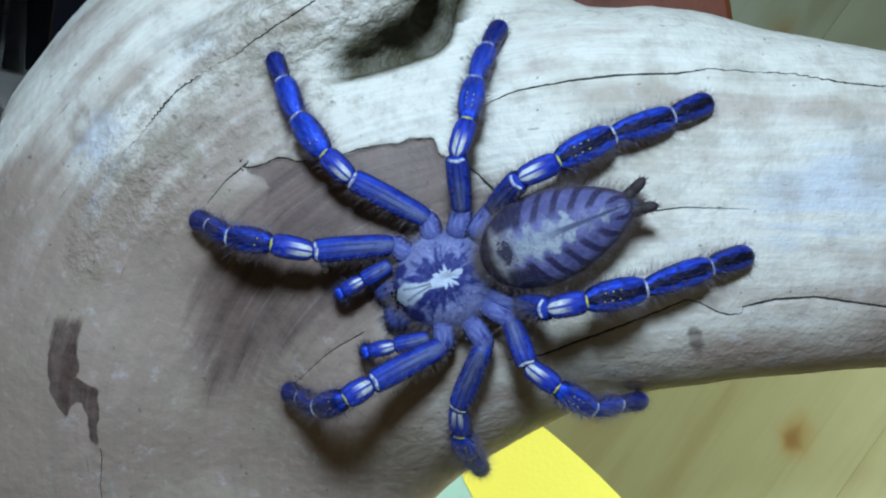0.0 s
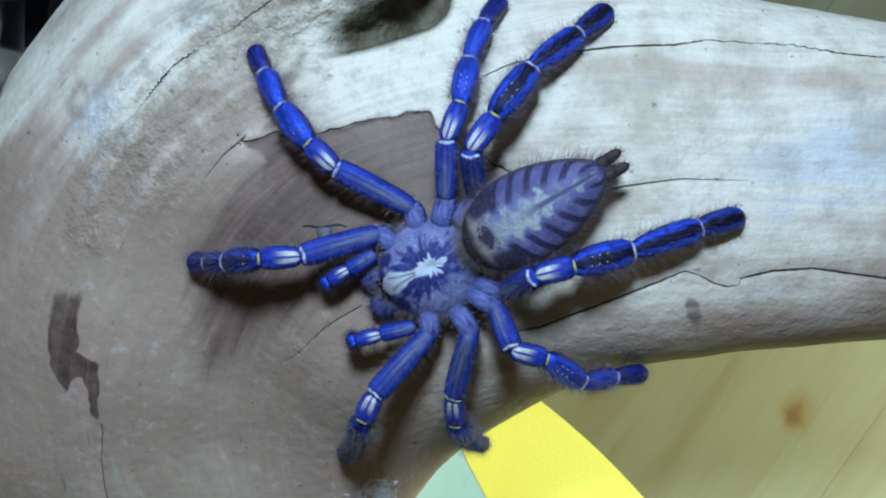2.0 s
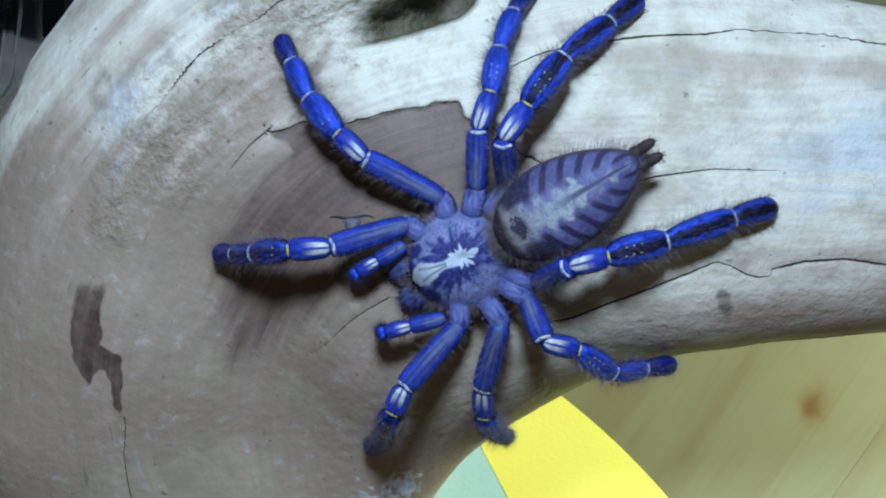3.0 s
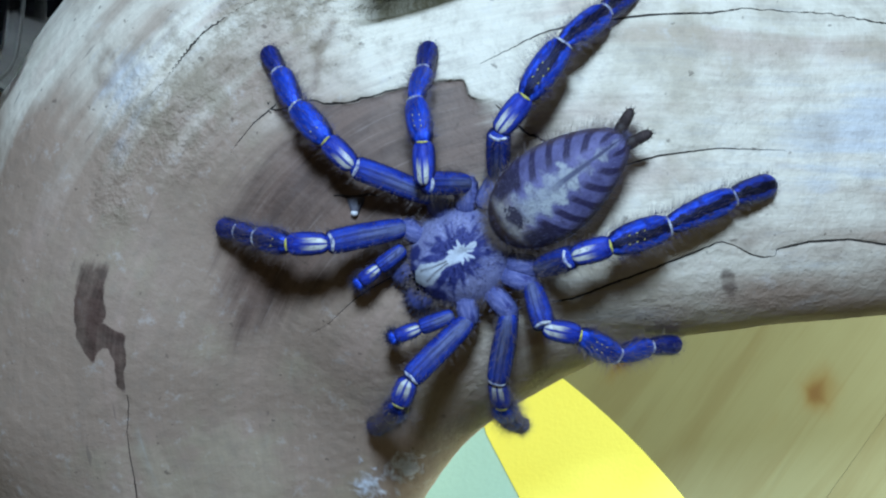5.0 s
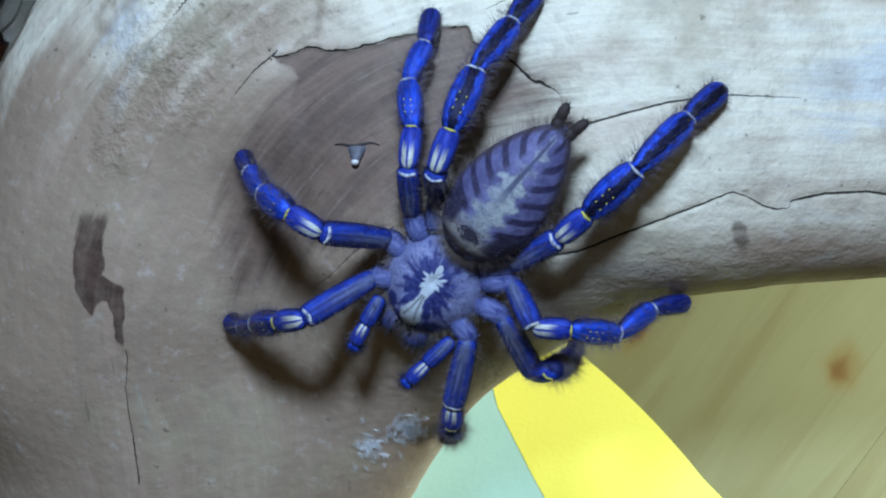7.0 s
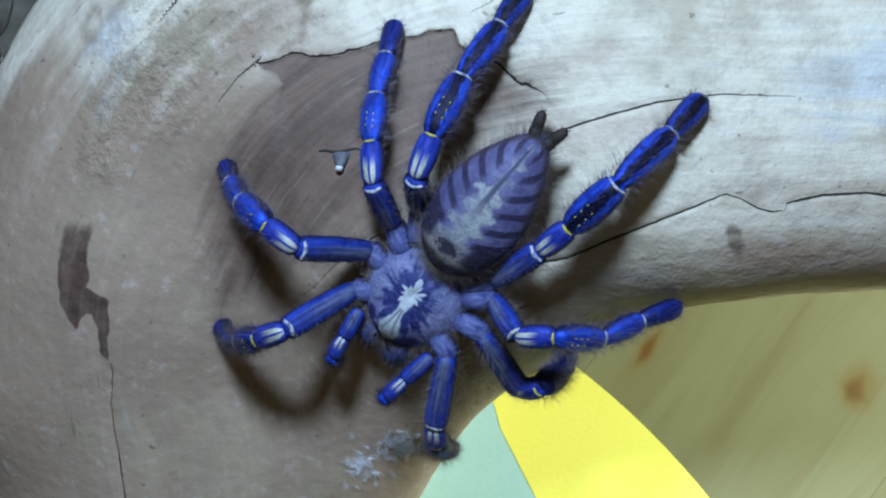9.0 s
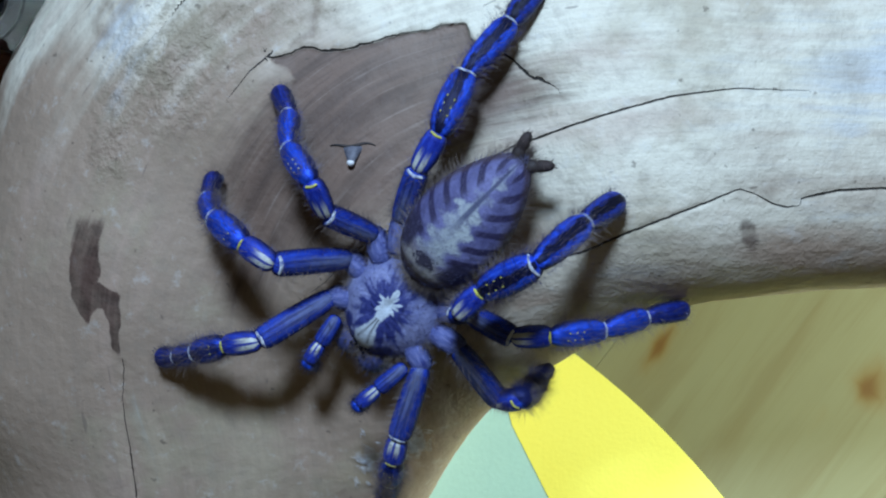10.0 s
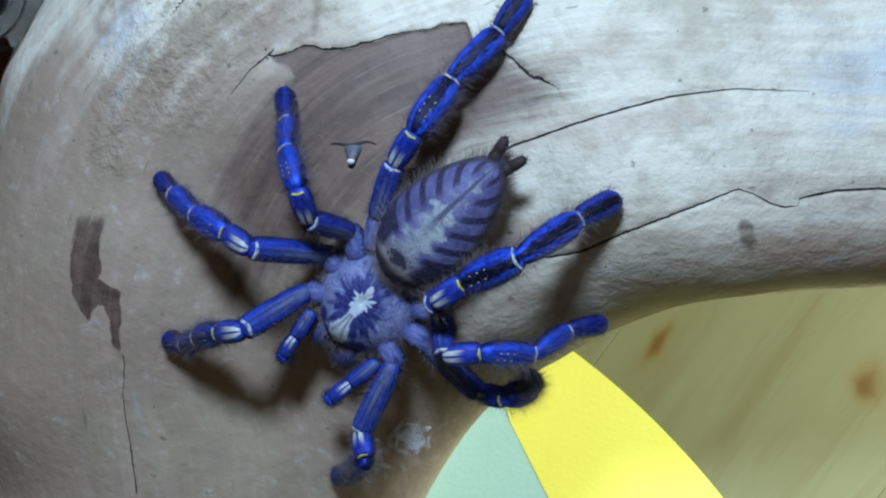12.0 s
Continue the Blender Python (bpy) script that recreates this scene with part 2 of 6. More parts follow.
def wood_form(p):
    trunk = blend(limb(p, (0.03, 9, 3.6), (-4.46, 1.51, 3.9), 3.06, 4.75), limb(p, (-4.46, 1.51, 3.9), (-6.1, -1.5, 2.4), 4.75, 5.3), 0.3)
    trunk = blend(trunk, limb(p, (-6.1, -1.5, 2.4), (-8.9, -12, -1.7), 5.3, 5.55), 0.4)
    trunk = blend(trunk, limb(p, (0.03, 9, 3.6), (1.6, 17, 2.2), 3.06, 3.2), 0.3)
    trunk = blend(trunk, limb(p, (0.2, -2.0, 5.9), (-4.8, -7.6, 3.2), 2.4, 2.5, 1.15), 1.6)
    trunk = blend(trunk, limb(p, (-6.46, 0.49, 4.14), (-8.55, -3.6, 2.47), 3.91, 4.19), 0.6)
    arm = blend(limb(p, (0.6, -0.8, 6.5), (4.2, -0.75, 7.45), 4.35, 3.74, 1.75, 2.6), limb(p, (4.2, -0.75, 7.45), (11.0, -2.02, 7.6), 3.74, 2.82, 1.51, 2.8), 0.2)
    arm = blend(arm, limb(p, (11.0, -2.02, 7.6), (19.0, -2.8, 4.6), 2.82, 2.5, 1.3, 2.8), 0.2)
    arm = blend(arm, limb(p, (3.2, -1.05, 5.3), (12.0, -2.40, 5.3), 3.45, 2.42, 1.15, 2.6), 0.2)
    trunk = blend(trunk, limb(p, (0.2, 7.0, 5.0), (1.9, 1.4, 6.3), 2.1, 1.9), 0.3)
    d = blend(trunk, arm, 1.8)
    d = blend(d, limb(p, (-3.4, 2.8, 7.9), (-0.3, 4.40, 8.1), 0.80, 1.36), 0.40)
    return np.maximum(-blend(-d, hollow(p), 0.16), wood_ends(p))


def nets(form, lo, hi, h):
    """Surface nets: the vertices and quads of the surface form = 0."""
    n = np.ceil((np.array(hi) - lo) / h).astype(int) + 1
    axes = [lo[i] + h * np.arange(n[i]) for i in range(3)]
    grid = np.empty(n, np.float32)
    yz = np.stack(np.meshgrid(axes[1], axes[2], indexing="ij"), -1).reshape(-1, 2)
    for i, x in enumerate(axes[0]):
        grid[i] = form(np.column_stack([np.full(len(yz), x), yz])).reshape(n[1], n[2])
    inside = grid < 0
    total, count = np.zeros((*(n - 1), 3)), np.zeros(n - 1)
    corners = [(i, j, k) for i in (0, 1) for j in (0, 1) for k in (0, 1)]
    cut = lambda g, c: g[c[0] : n[0] - 1 + c[0], c[1] : n[1] - 1 + c[1], c[2] : n[2] - 1 + c[2]]
    for a in corners:
        for b in corners:
            if sum(b) - sum(a) == 1 and all(v >= u for u, v in zip(a, b)):
                ga, gb = cut(grid, a), cut(grid, b)
                hit = (ga < 0) != (gb < 0)
                t = np.where(hit, ga / np.where(hit, ga - gb, 1), 0)
                for axis in range(3):
                    total[..., axis] += hit * (a[axis] + t * (b[axis] - a[axis]))
                count += hit
    used = count > 0
    index = np.full(n - 1, -1)
    index[used] = np.arange(used.sum())
    verts = (np.argwhere(used) + total[used] / count[used][:, None]) * h + lo
    quads = []
    for axis in range(3):
        u, v = [(1, 2), (2, 0), (0, 1)][axis]
        sl_a, sl_b = [slice(1, -1)] * 3, [slice(1, -1)] * 3
        sl_a[axis], sl_b[axis] = slice(0, -1), slice(1, None)
        a, b = inside[tuple(sl_a)], inside[tuple(sl_b)]
        where = np.argwhere(a != b)
        flip = a[tuple(where.T)]
        base = where + 1
        base[:, axis] -= 1
        du, dv = np.eye(3, dtype=int)[u], np.eye(3, dtype=int)[v]
        q = np.stack([index[tuple((base - du - dv).T)], index[tuple((base - dv).T)], index[tuple(base.T)], index[tuple((base - du).T)]], 1)
        quads.append(np.where(flip[:, None], q, q[:, ::-1]))
    return verts, np.concatenate(quads)


def halved(verts, quads):
    """Each quad cut into four."""
    edges = np.sort(np.concatenate([quads[:, [i, (i + 1) % 4]] for i in range(4)]), 1)
    keys, inverse = np.unique(edges[:, 0].astype(np.int64) * len(verts) + edges[:, 1], return_inverse=True)
    mids = (verts[keys // len(verts)] + verts[keys % len(verts)]) / 2
    m = inverse.reshape(4, -1).T + len(verts)
    c = np.arange(len(quads)) + len(verts) + len(mids)
    all_verts = np.concatenate([verts, mids, verts[quads].mean(1)])
    out = [np.stack([quads[:, i], m[:, i], c, m[:, i - 1]], 1) for i in range(4)]
    return all_verts, np.concatenate(out)


def slope(form, p, e=0.02):
    g = np.stack([form(p + e * ax) - form(p - e * ax) for ax in np.eye(3)], 1)
    return g / (np.linalg.norm(g, axis=1, keepdims=True) + 1e-9), np.linalg.norm(g, axis=1) / (2 * e)


def line_side(p, line, widths):
    """Signed distance in x and y to a broken line, over its half width there, and the plain distance."""
    best, out = np.full(len(p), 1e9), np.full(len(p), 40.0)
    for (a, wa), (b, wb) in zip(zip(line, widths), zip(line[1:], widths[1:])):
        a, b = np.array(a, float), np.array(b, float)
        q, d = p[:, :2] - a, b - a
        h = np.clip(q @ d / (d @ d), 0, 1)
        off = q - h[:, None] * d
        dist = np.hypot(off[:, 0], off[:, 1])
        side = np.sign(q[:, 0] * d[1] - q[:, 1] * d[0])
        w = wa + (wb - wa) * h
        near = dist < best
        best = np.where(near, dist, best)
        out = np.where(near, np.clip(side * dist / w, -40, 40), out)
    return out, best


def inside_by(p, ring):
    """How deep a point lies inside a closed outline in x and y (negative outside)."""
    ring = np.array(ring, float)
    dist, odd = np.full(len(p), 1e9), np.zeros(len(p), bool)
    for a, b in zip(ring, np.roll(ring, -1, 0)):
        q, d = p[:, :2] - a, b - a
        h = np.clip(q @ d / (d @ d), 0, 1)
        off = q - h[:, None] * d
        dist = np.minimum(dist, np.hypot(off[:, 0], off[:, 1]))
        cross = (a[1] > p[:, 1]) != (b[1] > p[:, 1])
        odd ^= cross & (p[:, 0] < d[0] * (p[:, 1] - a[1]) / (d[1] if d[1] else 1e-9) + a[0])
    return np.where(odd, dist, -dist)


CRACKS = [
    ([(0.68, 0.99), (1.39, 1.22), (1.92, 1.35), (2.79, 1.36), (3.82, 1.35), (4.86, 1.24), (5.46, 1.27), (6.99, 1.02), (8.03, 0.72), (8.75, 0.56)],
     [0.004, 0.01, 0.016, 0.016, 0.019, 0.018, 0.01, 0.008, 0.015, 0.014]),
    ([(0.34, -1.77), (0.86, -1.59), (1.63, -1.48), (2.39, -1.37), (3.53, -1.23), (4.56, -1.23), (5.77, -1.41)],
     [0.02, 0.021, 0.02, 0.019, 0.017, 0.012, 0.003]),
    ([(1.19, -3.59), (1.76, -3.57), (2.18, -3.46), (2.56, -3.36), (3.32, -3.18), (3.89, -3.04), (4.45, -2.88), (4.70, -2.99), (4.97, -3.18), (5.20, -3.27), (5.43, -3.26)],
     [0.024, 0.022, 0.02, 0.02, 0.02, 0.018, 0.012, 0.009, 0.014, 0.016, 0.004]),
    ([(5.35, -3.19), (5.59, -3.14), (6.07, -3.10), (6.81, -3.15), (8.21, -3.53)],
     [0.004, 0.02, 0.022, 0.02, 0.02]),
    ([(-1.62, 3.63), (-2.49, 3.25), (-3.31, 2.88), (-3.95, 2.68), (-4.33, 2.46), (-4.75, 2.12), (-5.02, 1.84), (-5.60, 1.30)],
     [0.024, 0.020, 0.014, 0.010, 0.026, 0.026, 0.016, 0.003]),
    ([(-7.22, -4.40), (-7.23, -4.59), (-7.41, -5.19), (-7.47, -6.10), (-7.55, -7.14)],
     [0.012, 0.01, 0.008, 0.014, 0.016]),
    ([(-3.29, 0.76), (-3.73, 0.49), (-4.04, 0.22), (-4.24, 0.03)],
     [0.022, 0.012, 0.008, 0.002]),
    ([(-3.37, 0.86), (-3.32, 0.72), (-3.05, 0.72), (-2.86, 0.78), (-2.60, 0.78), (-2.40, 0.66), (-2.14, 0.65), (-1.86, 0.63), (-1.62, 0.70), (-1.30, 0.73), (-0.69, 0.71), (-0.17, 0.74)],
     [0.012, 0.02, 0.018, 0.014, 0.02, 0.016, 0.02, 0.015, 0.018, 0.012, 0.006, 0.003]),
    ([(-1.52, -2.72), (-1.98, -2.90), (-2.29, -3.05), (-2.62, -3.27), (-2.88, -3.45), (-3.32, -3.63)],
     [0.014, 0.012, 0.010, 0.007, 0.006, 0.002]),
    ([(0.86, 0.11), (0.97, -0.01), (1.21, -0.28), (1.28, -0.43), (1.44, -0.55), (1.75, -0.87)],
     [0.012, 0.02, 0.022, 0.018, 0.022, 0.004]),
]
PEEL = [(-3.32, 0.71), (-3.06, 0.71), (-2.86, 0.77), (-2.60, 0.77), (-2.40, 0.65), (-2.14, 0.64), (-1.87, 0.62), (-1.62, 0.69), (-1.31, 0.72), (-0.69, 0.70), (-0.17, 0.73), (0.29, 0.75), (0.40, 0.42), (0.97, -0.01), (1.21, -0.28), (1.44, -0.55), (1.74, -0.86), (1.22, -0.99), (0.91, -1.17), (0.75, -1.54), (0.90, -1.25), (-0.20, -1.62), (-1.50, -2.51), (-2.64, -2.69), (-3.51, -2.91), (-4.76, -3.51), (-4.83, -2.41), (-4.65, -1.32), (-3.63, -0.27), (-2.88, 0.27)]
STAIN = [(-7.66, -1.71), (-7.08, -1.79), (-7.34, -2.90), (-6.95, -3.13), (-7.18, -3.98), (-7.21, -4.36), (-7.34, -4.08), (-7.37, -3.35), (-7.49, -3.33), (-7.73, -3.67), (-8.03, -3.16), (-7.98, -2.66)]


def driftwood():
    verts, quads = nets(wood_form, np.array((-12.6, -12.6, -2.6)), np.array((13.4, 12.4, 10.6)), 0.125)
    verts, quads = halved(verts, quads)
    for _ in range(2):
        n, g = slope(wood_form, verts)
        verts = verts - n * (wood_form(verts) / np.maximum(g, 0.3))[:, None]
    n, _ = slope(wood_form, verts)
    p = verts
    up = np.clip(n[:, 2] * 2, 0, 1)
    frayed = np.column_stack([p[:, 0] + 0.11 * soft_noise(p, 2.6, 43, 4), p[:, 1] + 0.11 * soft_noise(p, 2.6, 44, 4), p[:, 2]])
    crack, near_crack = np.full(len(p), 40.0), np.full(len(p), 9.0)
    for n_line, (line, widths) in enumerate(CRACKS):
        c, away = line_side(frayed if n_line in (7, 9) else p, line, widths)
        near_crack = np.minimum(near_crack, away)
        crack = np.where(np.abs(c) < np.abs(crack), c, crack)
    crack = np.where(up > 0.2, crack, 40.0)
    peel_in = inside_by(frayed, PEEL)
    # the upper and outer rim of the bare patch is a sharp step, the lower one worn soft
    soft = np.clip((-0.25 - p[:, 1] + 0.30 * (p[:, 0] + 1.5)) / 0.6, 0.0, 1.0)
    soft = np.maximum(soft, np.clip((-2.9 - p[:, 0]) / 0.3, 0, 1) * np.clip((0.6 - p[:, 1]) / 0.3, 0, 1))
    width = 0.03 + 0.75 * soft
    peel = np.clip(0.5 + peel_in / (2 * width), 0, 1)
    ragged = np.column_stack([p[:, 0] + 0.11 * soft_noise(p, 3.0, 41, 5), p[:, 1] + 0.14 * soft_noise(p, 3.0, 42, 5), p[:, 2]])
    stain_in = inside_by(ragged, STAIN)
    stain = np.clip(stain_in / (0.07 + 0.5 * np.clip((p[:, 1] + 2.3) / 0.7, 0, 1)), -3, 3)
    mark = 1 - np.hypot((p[:, 0] - 4.56 + 0.25 * (p[:, 1] + 3.6)) / 0.13, (p[:, 1] + 3.62) / 0.24)
    stain = np.maximum(stain, np.clip(mark * 0.9, -3, 0.12))
    stain = np.where(up > 0.1, stain, -3)
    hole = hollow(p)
    # where the hollow's shade and brown are painted
    hollow_brown_shade = np.clip(1.5 - 1.5 * hole / np.where(p[:, 1] > 2.30 + 0.30 * (p[:, 0] + 1.2), 0.46, 0.20), 0, 1) * np.clip((p[:, 0] + 1.7) / 0.6, 0, 1)
    # relief: long undulations, shallow grooves along the grain, pits
    lean = np.clip((p[:, 0] + 2.5) / 3.0, 0, 1)
    lean = lean * lean * (3 - 2 * lean)
    # the fibres run down the trunk and bend round the crotch into the arm
    u, v = np.maximum(0.0, 1.5 - p[:, 0]), p[:, 1] + 7.0
    vp = np.maximum(v, 0.0)
    across = (u**2.3 + vp**2.3) ** (1 / 2.3) + 0.12 * np.maximum(p[:, 0] - 1.5, 0)
    across += 0.25 * soft_noise(p * (1, 1, 0.5), 0.30, 31, 2)
    run = np.where(p[:, 0] > 1.5, p[:, 0], 1.5 - 6.0 * np.arctan2(u, vp + 1e-6) + np.minimum(v, 0.0))
    across_t = across
    groove = soft_noise(np.column_stack([run * 0.35, across * 2.6, p[:, 2] * 0.3]), 1.0, 5, 3)
    ridge = soft_noise(p, 0.45, 9, 3)
    pits = soft_noise(p, 6.5, 11, 3)
    move = 0.014 * groove + 0.055 * ridge + 0.013 * pits - 0.045 * np.exp(-((crack / 1.6) ** 2)) - 0.065 * peel * (1 - soft)
    lobe = np.exp(-((np.maximum(limb(p, (-5.2, 1.0, 7.6), (-0.3, 4.2, 8.0), 0.9, 1.3), 0) / 0.7) ** 2))
    knobs = soft_noise(np.column_stack([run * 0.9, across * 1.6, p[:, 2]]), 1.7, 17, 4)
    move += lobe * (0.105 * knobs + 0.045 * soft_noise(np.column_stack([run * 0.8, across * 2.4, p[:, 2]]), 3.4, 18, 3))
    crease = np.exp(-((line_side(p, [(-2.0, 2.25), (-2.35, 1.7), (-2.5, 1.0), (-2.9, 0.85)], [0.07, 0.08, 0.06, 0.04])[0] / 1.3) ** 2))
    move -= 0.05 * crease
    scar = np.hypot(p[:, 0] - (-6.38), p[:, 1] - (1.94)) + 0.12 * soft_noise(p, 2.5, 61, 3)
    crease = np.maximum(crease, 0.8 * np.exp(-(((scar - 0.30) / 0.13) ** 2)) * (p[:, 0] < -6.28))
    side, gap = line_side(p, CRACKS[4][0], [1.0] * len(CRACKS[4][0]))
    bark = np.exp(-(((line_side(p, [(-2.4, 3.5), (-4.2, 2.75), (-5.3, 1.9), (-6.3, 0.6), (-6.7, -0.6)], [1.0] * 5)[1]) / 0.55) ** 2))
    move += bark * (0.085 * soft_noise(np.column_stack([run * 1.4, across * 2.6, p[:, 2]]), 2.0, 71, 4) + 0.02)
    lobe = np.maximum(lobe, 0.85 * bark)
    move -= 0.075 * np.exp(-gap / 0.22) * (side > 0) * np.clip((p[:, 0] + 6.2) / 1.0, 0, 1)
    scaly = np.exp(-(((p[:, 1] - 1.35 - 0.12 * p[:, 0]) / 0.55) ** 2)) * np.clip((p[:, 0] + 3.4) / 0.6, 0, 1) * np.clip((1.6 - p[:, 0]) / 1.5, 0, 1) * (1 - peel)
    move += scaly * (0.055 * soft_noise(p, 4.2, 51, 3) + 0.02)
    p = p + n * move[:, None]
    p[:, 2] = np.maximum(p[:, 2], 0.02)
    data = bpy.data.meshes.new("driftwood")
    data.vertices.add(len(p))
    data.vertices.foreach_set("co", (p / 100).ravel())
    data.loops.add(quads.size)
    data.loops.foreach_set("vertex_index", quads.ravel())
    data.polygons.add(len(quads))
    data.polygons.foreach_set("loop_start", np.arange(0, quads.size, 4))
    data.polygons.foreach_set("use_smooth", np.ones(len(quads), bool))
    data.update(calc_edges=True)
    # bleached arm; also brighter above and darker below, light falloff put into tone
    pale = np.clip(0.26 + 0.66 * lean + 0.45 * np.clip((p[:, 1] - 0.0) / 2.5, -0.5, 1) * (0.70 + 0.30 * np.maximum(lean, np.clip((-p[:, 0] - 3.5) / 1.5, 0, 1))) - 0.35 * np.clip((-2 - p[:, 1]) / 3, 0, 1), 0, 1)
    grey = 0.42 * np.exp(-(((p[:, 0] + 6.3) / 0.6) ** 2 + ((p[:, 1] - 1.6) / 0.9) ** 2)) + 0.30 * np.exp(-(((across - 11.2) / 0.7) ** 2)) * np.clip((p[:, 1] + 4) / 3, 0, 1) * np.clip(-p[:, 0] - 2, 0, 1)
    band = line_side(p, [(-3.9, 3.2), (-5.5, 1.9), (-6.4, 0.3), (-6.9, -1.6), (-7.3, -4.0), (-7.5, -7.5)], [1] * 6)[1]
    grey += 0.18 * np.exp(-((band / 0.55) ** 2))
    # first term: bluish gleam of the lamp on the arm, put into the colour
    grey += 0.8 * np.exp(-(((p[:, 0] - 7.6) / 2.0) ** 2 + ((p[:, 1] + 1.2) / 0.9) ** 2)) + 0.18 * lean
    for key, values in (("crack", crack), ("peel", peel), ("peel_soft", 0.15 + 0.5 * soft), ("stain", stain), ("hollow_brown_shade", hollow_brown_shade), ("crease", crease), ("lumpy", lobe), ("near_crack", near_crack), ("run", run / 100), ("across", across / 100), ("pale", pale), ("grey", np.clip(grey, 0, 1)), ("grain", lean)):
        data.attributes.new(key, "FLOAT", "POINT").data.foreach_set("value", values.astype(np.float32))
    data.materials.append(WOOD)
    return tagged(new("driftwood", data), "pale weathered forked driftwood branch with cracks and a peeled brown patch", "driftwood")


wood = driftwood()

# ---- table, cards and what stands round the wood ----
TABLE_TURN = 46.0
KNOTS = [(9.10, -7.06, 0.54, 1.15), (4.10, -5.45, 0.20, 4.2), (7.6, -7.65, 0.14, 3.2), (10.5, 4.15, 0.36, 1.2), (13.0, -3.0, 0.3, 1.5), (6.2, -9.6, 0.16, 3.0)]


def pine_table():
    table = tagged(new("table"), "pine table of narrow varnished glued strips with knots", "table")
    turn = Matrix.Rotation(radians(TABLE_TURN), 4, "Z")
    table.matrix_basis = turn
    back = np.array(turn.inverted().to_3x3())
    knots = [(back @ np.array((x, y, 0.0)) / 100, r / 100, long) for x, y, r, long in KNOTS]
    width, first = 0.075, 0.0175
    for i in range(-5, 6):
        y0 = first + i * width
        data = bpy.data.meshes.new("plank")
        nx, ny, x0, x1 = 150, 16, -0.42, 0.42
        bm = bmesh.new()
        bmesh.ops.create_grid(bm, x_segments=nx, y_segments=ny, size=0.5)
        for v in bm.verts:
            v.co.x, v.co.y = x0 + (v.co.x + 0.5) * (x1 - x0), y0 + 0.00004 + (v.co.y + 0.5) * (width - 0.00008)
        rim = [e for e in bm.edges if e.is_boundary]
        down = bmesh.ops.extrude_edge_only(bm, edges=rim)["geom"]
        for v in [g for g in down if isinstance(g, bmesh.types.BMVert)]:
            v.co.z -= 0.022
        bm.to_mesh(data)
        bm.free()
        value = []
        for v in data.vertices:
            best = 0.0
            for c, r, long in knots:
                dx, dy = (v.co.x - c[0]) / long, v.co.y - c[1]
                best = max(best, math.exp(-(dx * dx + dy * dy) / (r * r)))
            value.append(best)
        data.attributes.new("knot", "FLOAT", "POINT").data.foreach_set("value", value)
        data.materials.append(PINE)
        ob = new("plank", data)
        ob.parent = table
    return table


pine_table()


def card(name, corners, thick, z, material, label):
    """A thin sheet with slightly bowed edges."""
    bm = bmesh.new()
    ring = []
    for (a, b), bow in corners_with_bow(corners):
        for s in range(10):
            t = s / 10
            q = Vector(a).lerp(Vector(b), t)
            side = Vector((b[1] - a[1], a[0] - b[0])).normalized()
            q = q + side * bow * 4 * t * (1 - t)
            ring.append(bm.verts.new((q.x / 100, q.y / 100, z)))
    face = bm.faces.new(ring)
    if face.normal.z < 0:
        face.normal_flip()
    top = bmesh.ops.extrude_face_region(bm, geom=[face])["geom"]
    for v in [g for g in top if isinstance(g, bmesh.types.BMVert)]:
        v.co.z += thick
    bmesh.ops.recalc_face_normals(bm, faces=bm.faces)
    return tagged(new(name, mesh_of(name, bm, material, False)), label, "card")


def corners_with_bow(corners):
    pts = [c[:2] for c in corners]
    return [((a, b), c[2]) for a, b, c in zip(pts, pts[1:] + pts[:1], corners)]


card("yellow_card", [(-1.6, -1.5, 0.0), (0.02, -6.4, 0.0), (0.10, -7.0, 0.0), (0.78, -8.85, 0.0), (2.3, -12.6, 0.0), (7.9, -13.0, 0.0), (5.16, -9.45, 0.25), (1.2, -4.75, 0.0)], 0.00005, 0.00081, YELLOW, "bright yellow paper card lying on the pine table")
card("green_card", [(-6.4, -2.0, 0.0), (-8.6, -13.0, 0.0), (2.2, -13.6, 0.0), (1.3, -8.8, 0.0), (-3.0, 0.0, 0.0)], 0.0004, 0.0004, GREEN, "pale green paper card lying under a yellow card")


def red_board():
    bm = box(bmesh.new(), -0.30, 0.0, 0.0004, 0.089, 0.26, 0.009, 0.002)
    return tagged(new("board", mesh_of("board", bm, RED, False)), "reddish brown wooden board lying on the table", "board")


red_board()


def black_box():
    thing = tagged(new("box"), "black plastic box with a raised rim", "box")
    thing.matrix_basis = pose(-0.150, 0.125, 0.0094)
    part("body", box(bmesh.new(), -0.12, -0.085, 0, 0.085, 0.12, 0.030, 0.004), BLACK, thing)
    bm = bmesh.new()
    for a in ((-0.123, -0.088, 0.088, -0.083), (-0.123, 0.118, 0.088, 0.123), (-0.123, -0.0825, -0.118, 0.1175), (0.083, -0.0825, 0.088, 0.1175)):
        box(bm, a[0], a[1], 0.0302, a[2], a[3], 0.034, 0.001)
    part("rim", bm, BLACK, thing)
    return thing


black_box()


CLEAR = Nodes("clear_plastic", 0.08)
CLEAR.color((0.86, 0.88, 0.92))
CLEAR.b.inputs["Transmission Weight"].default_value = 1.0
CLEAR.b.inputs["IOR"].default_value = 1.12


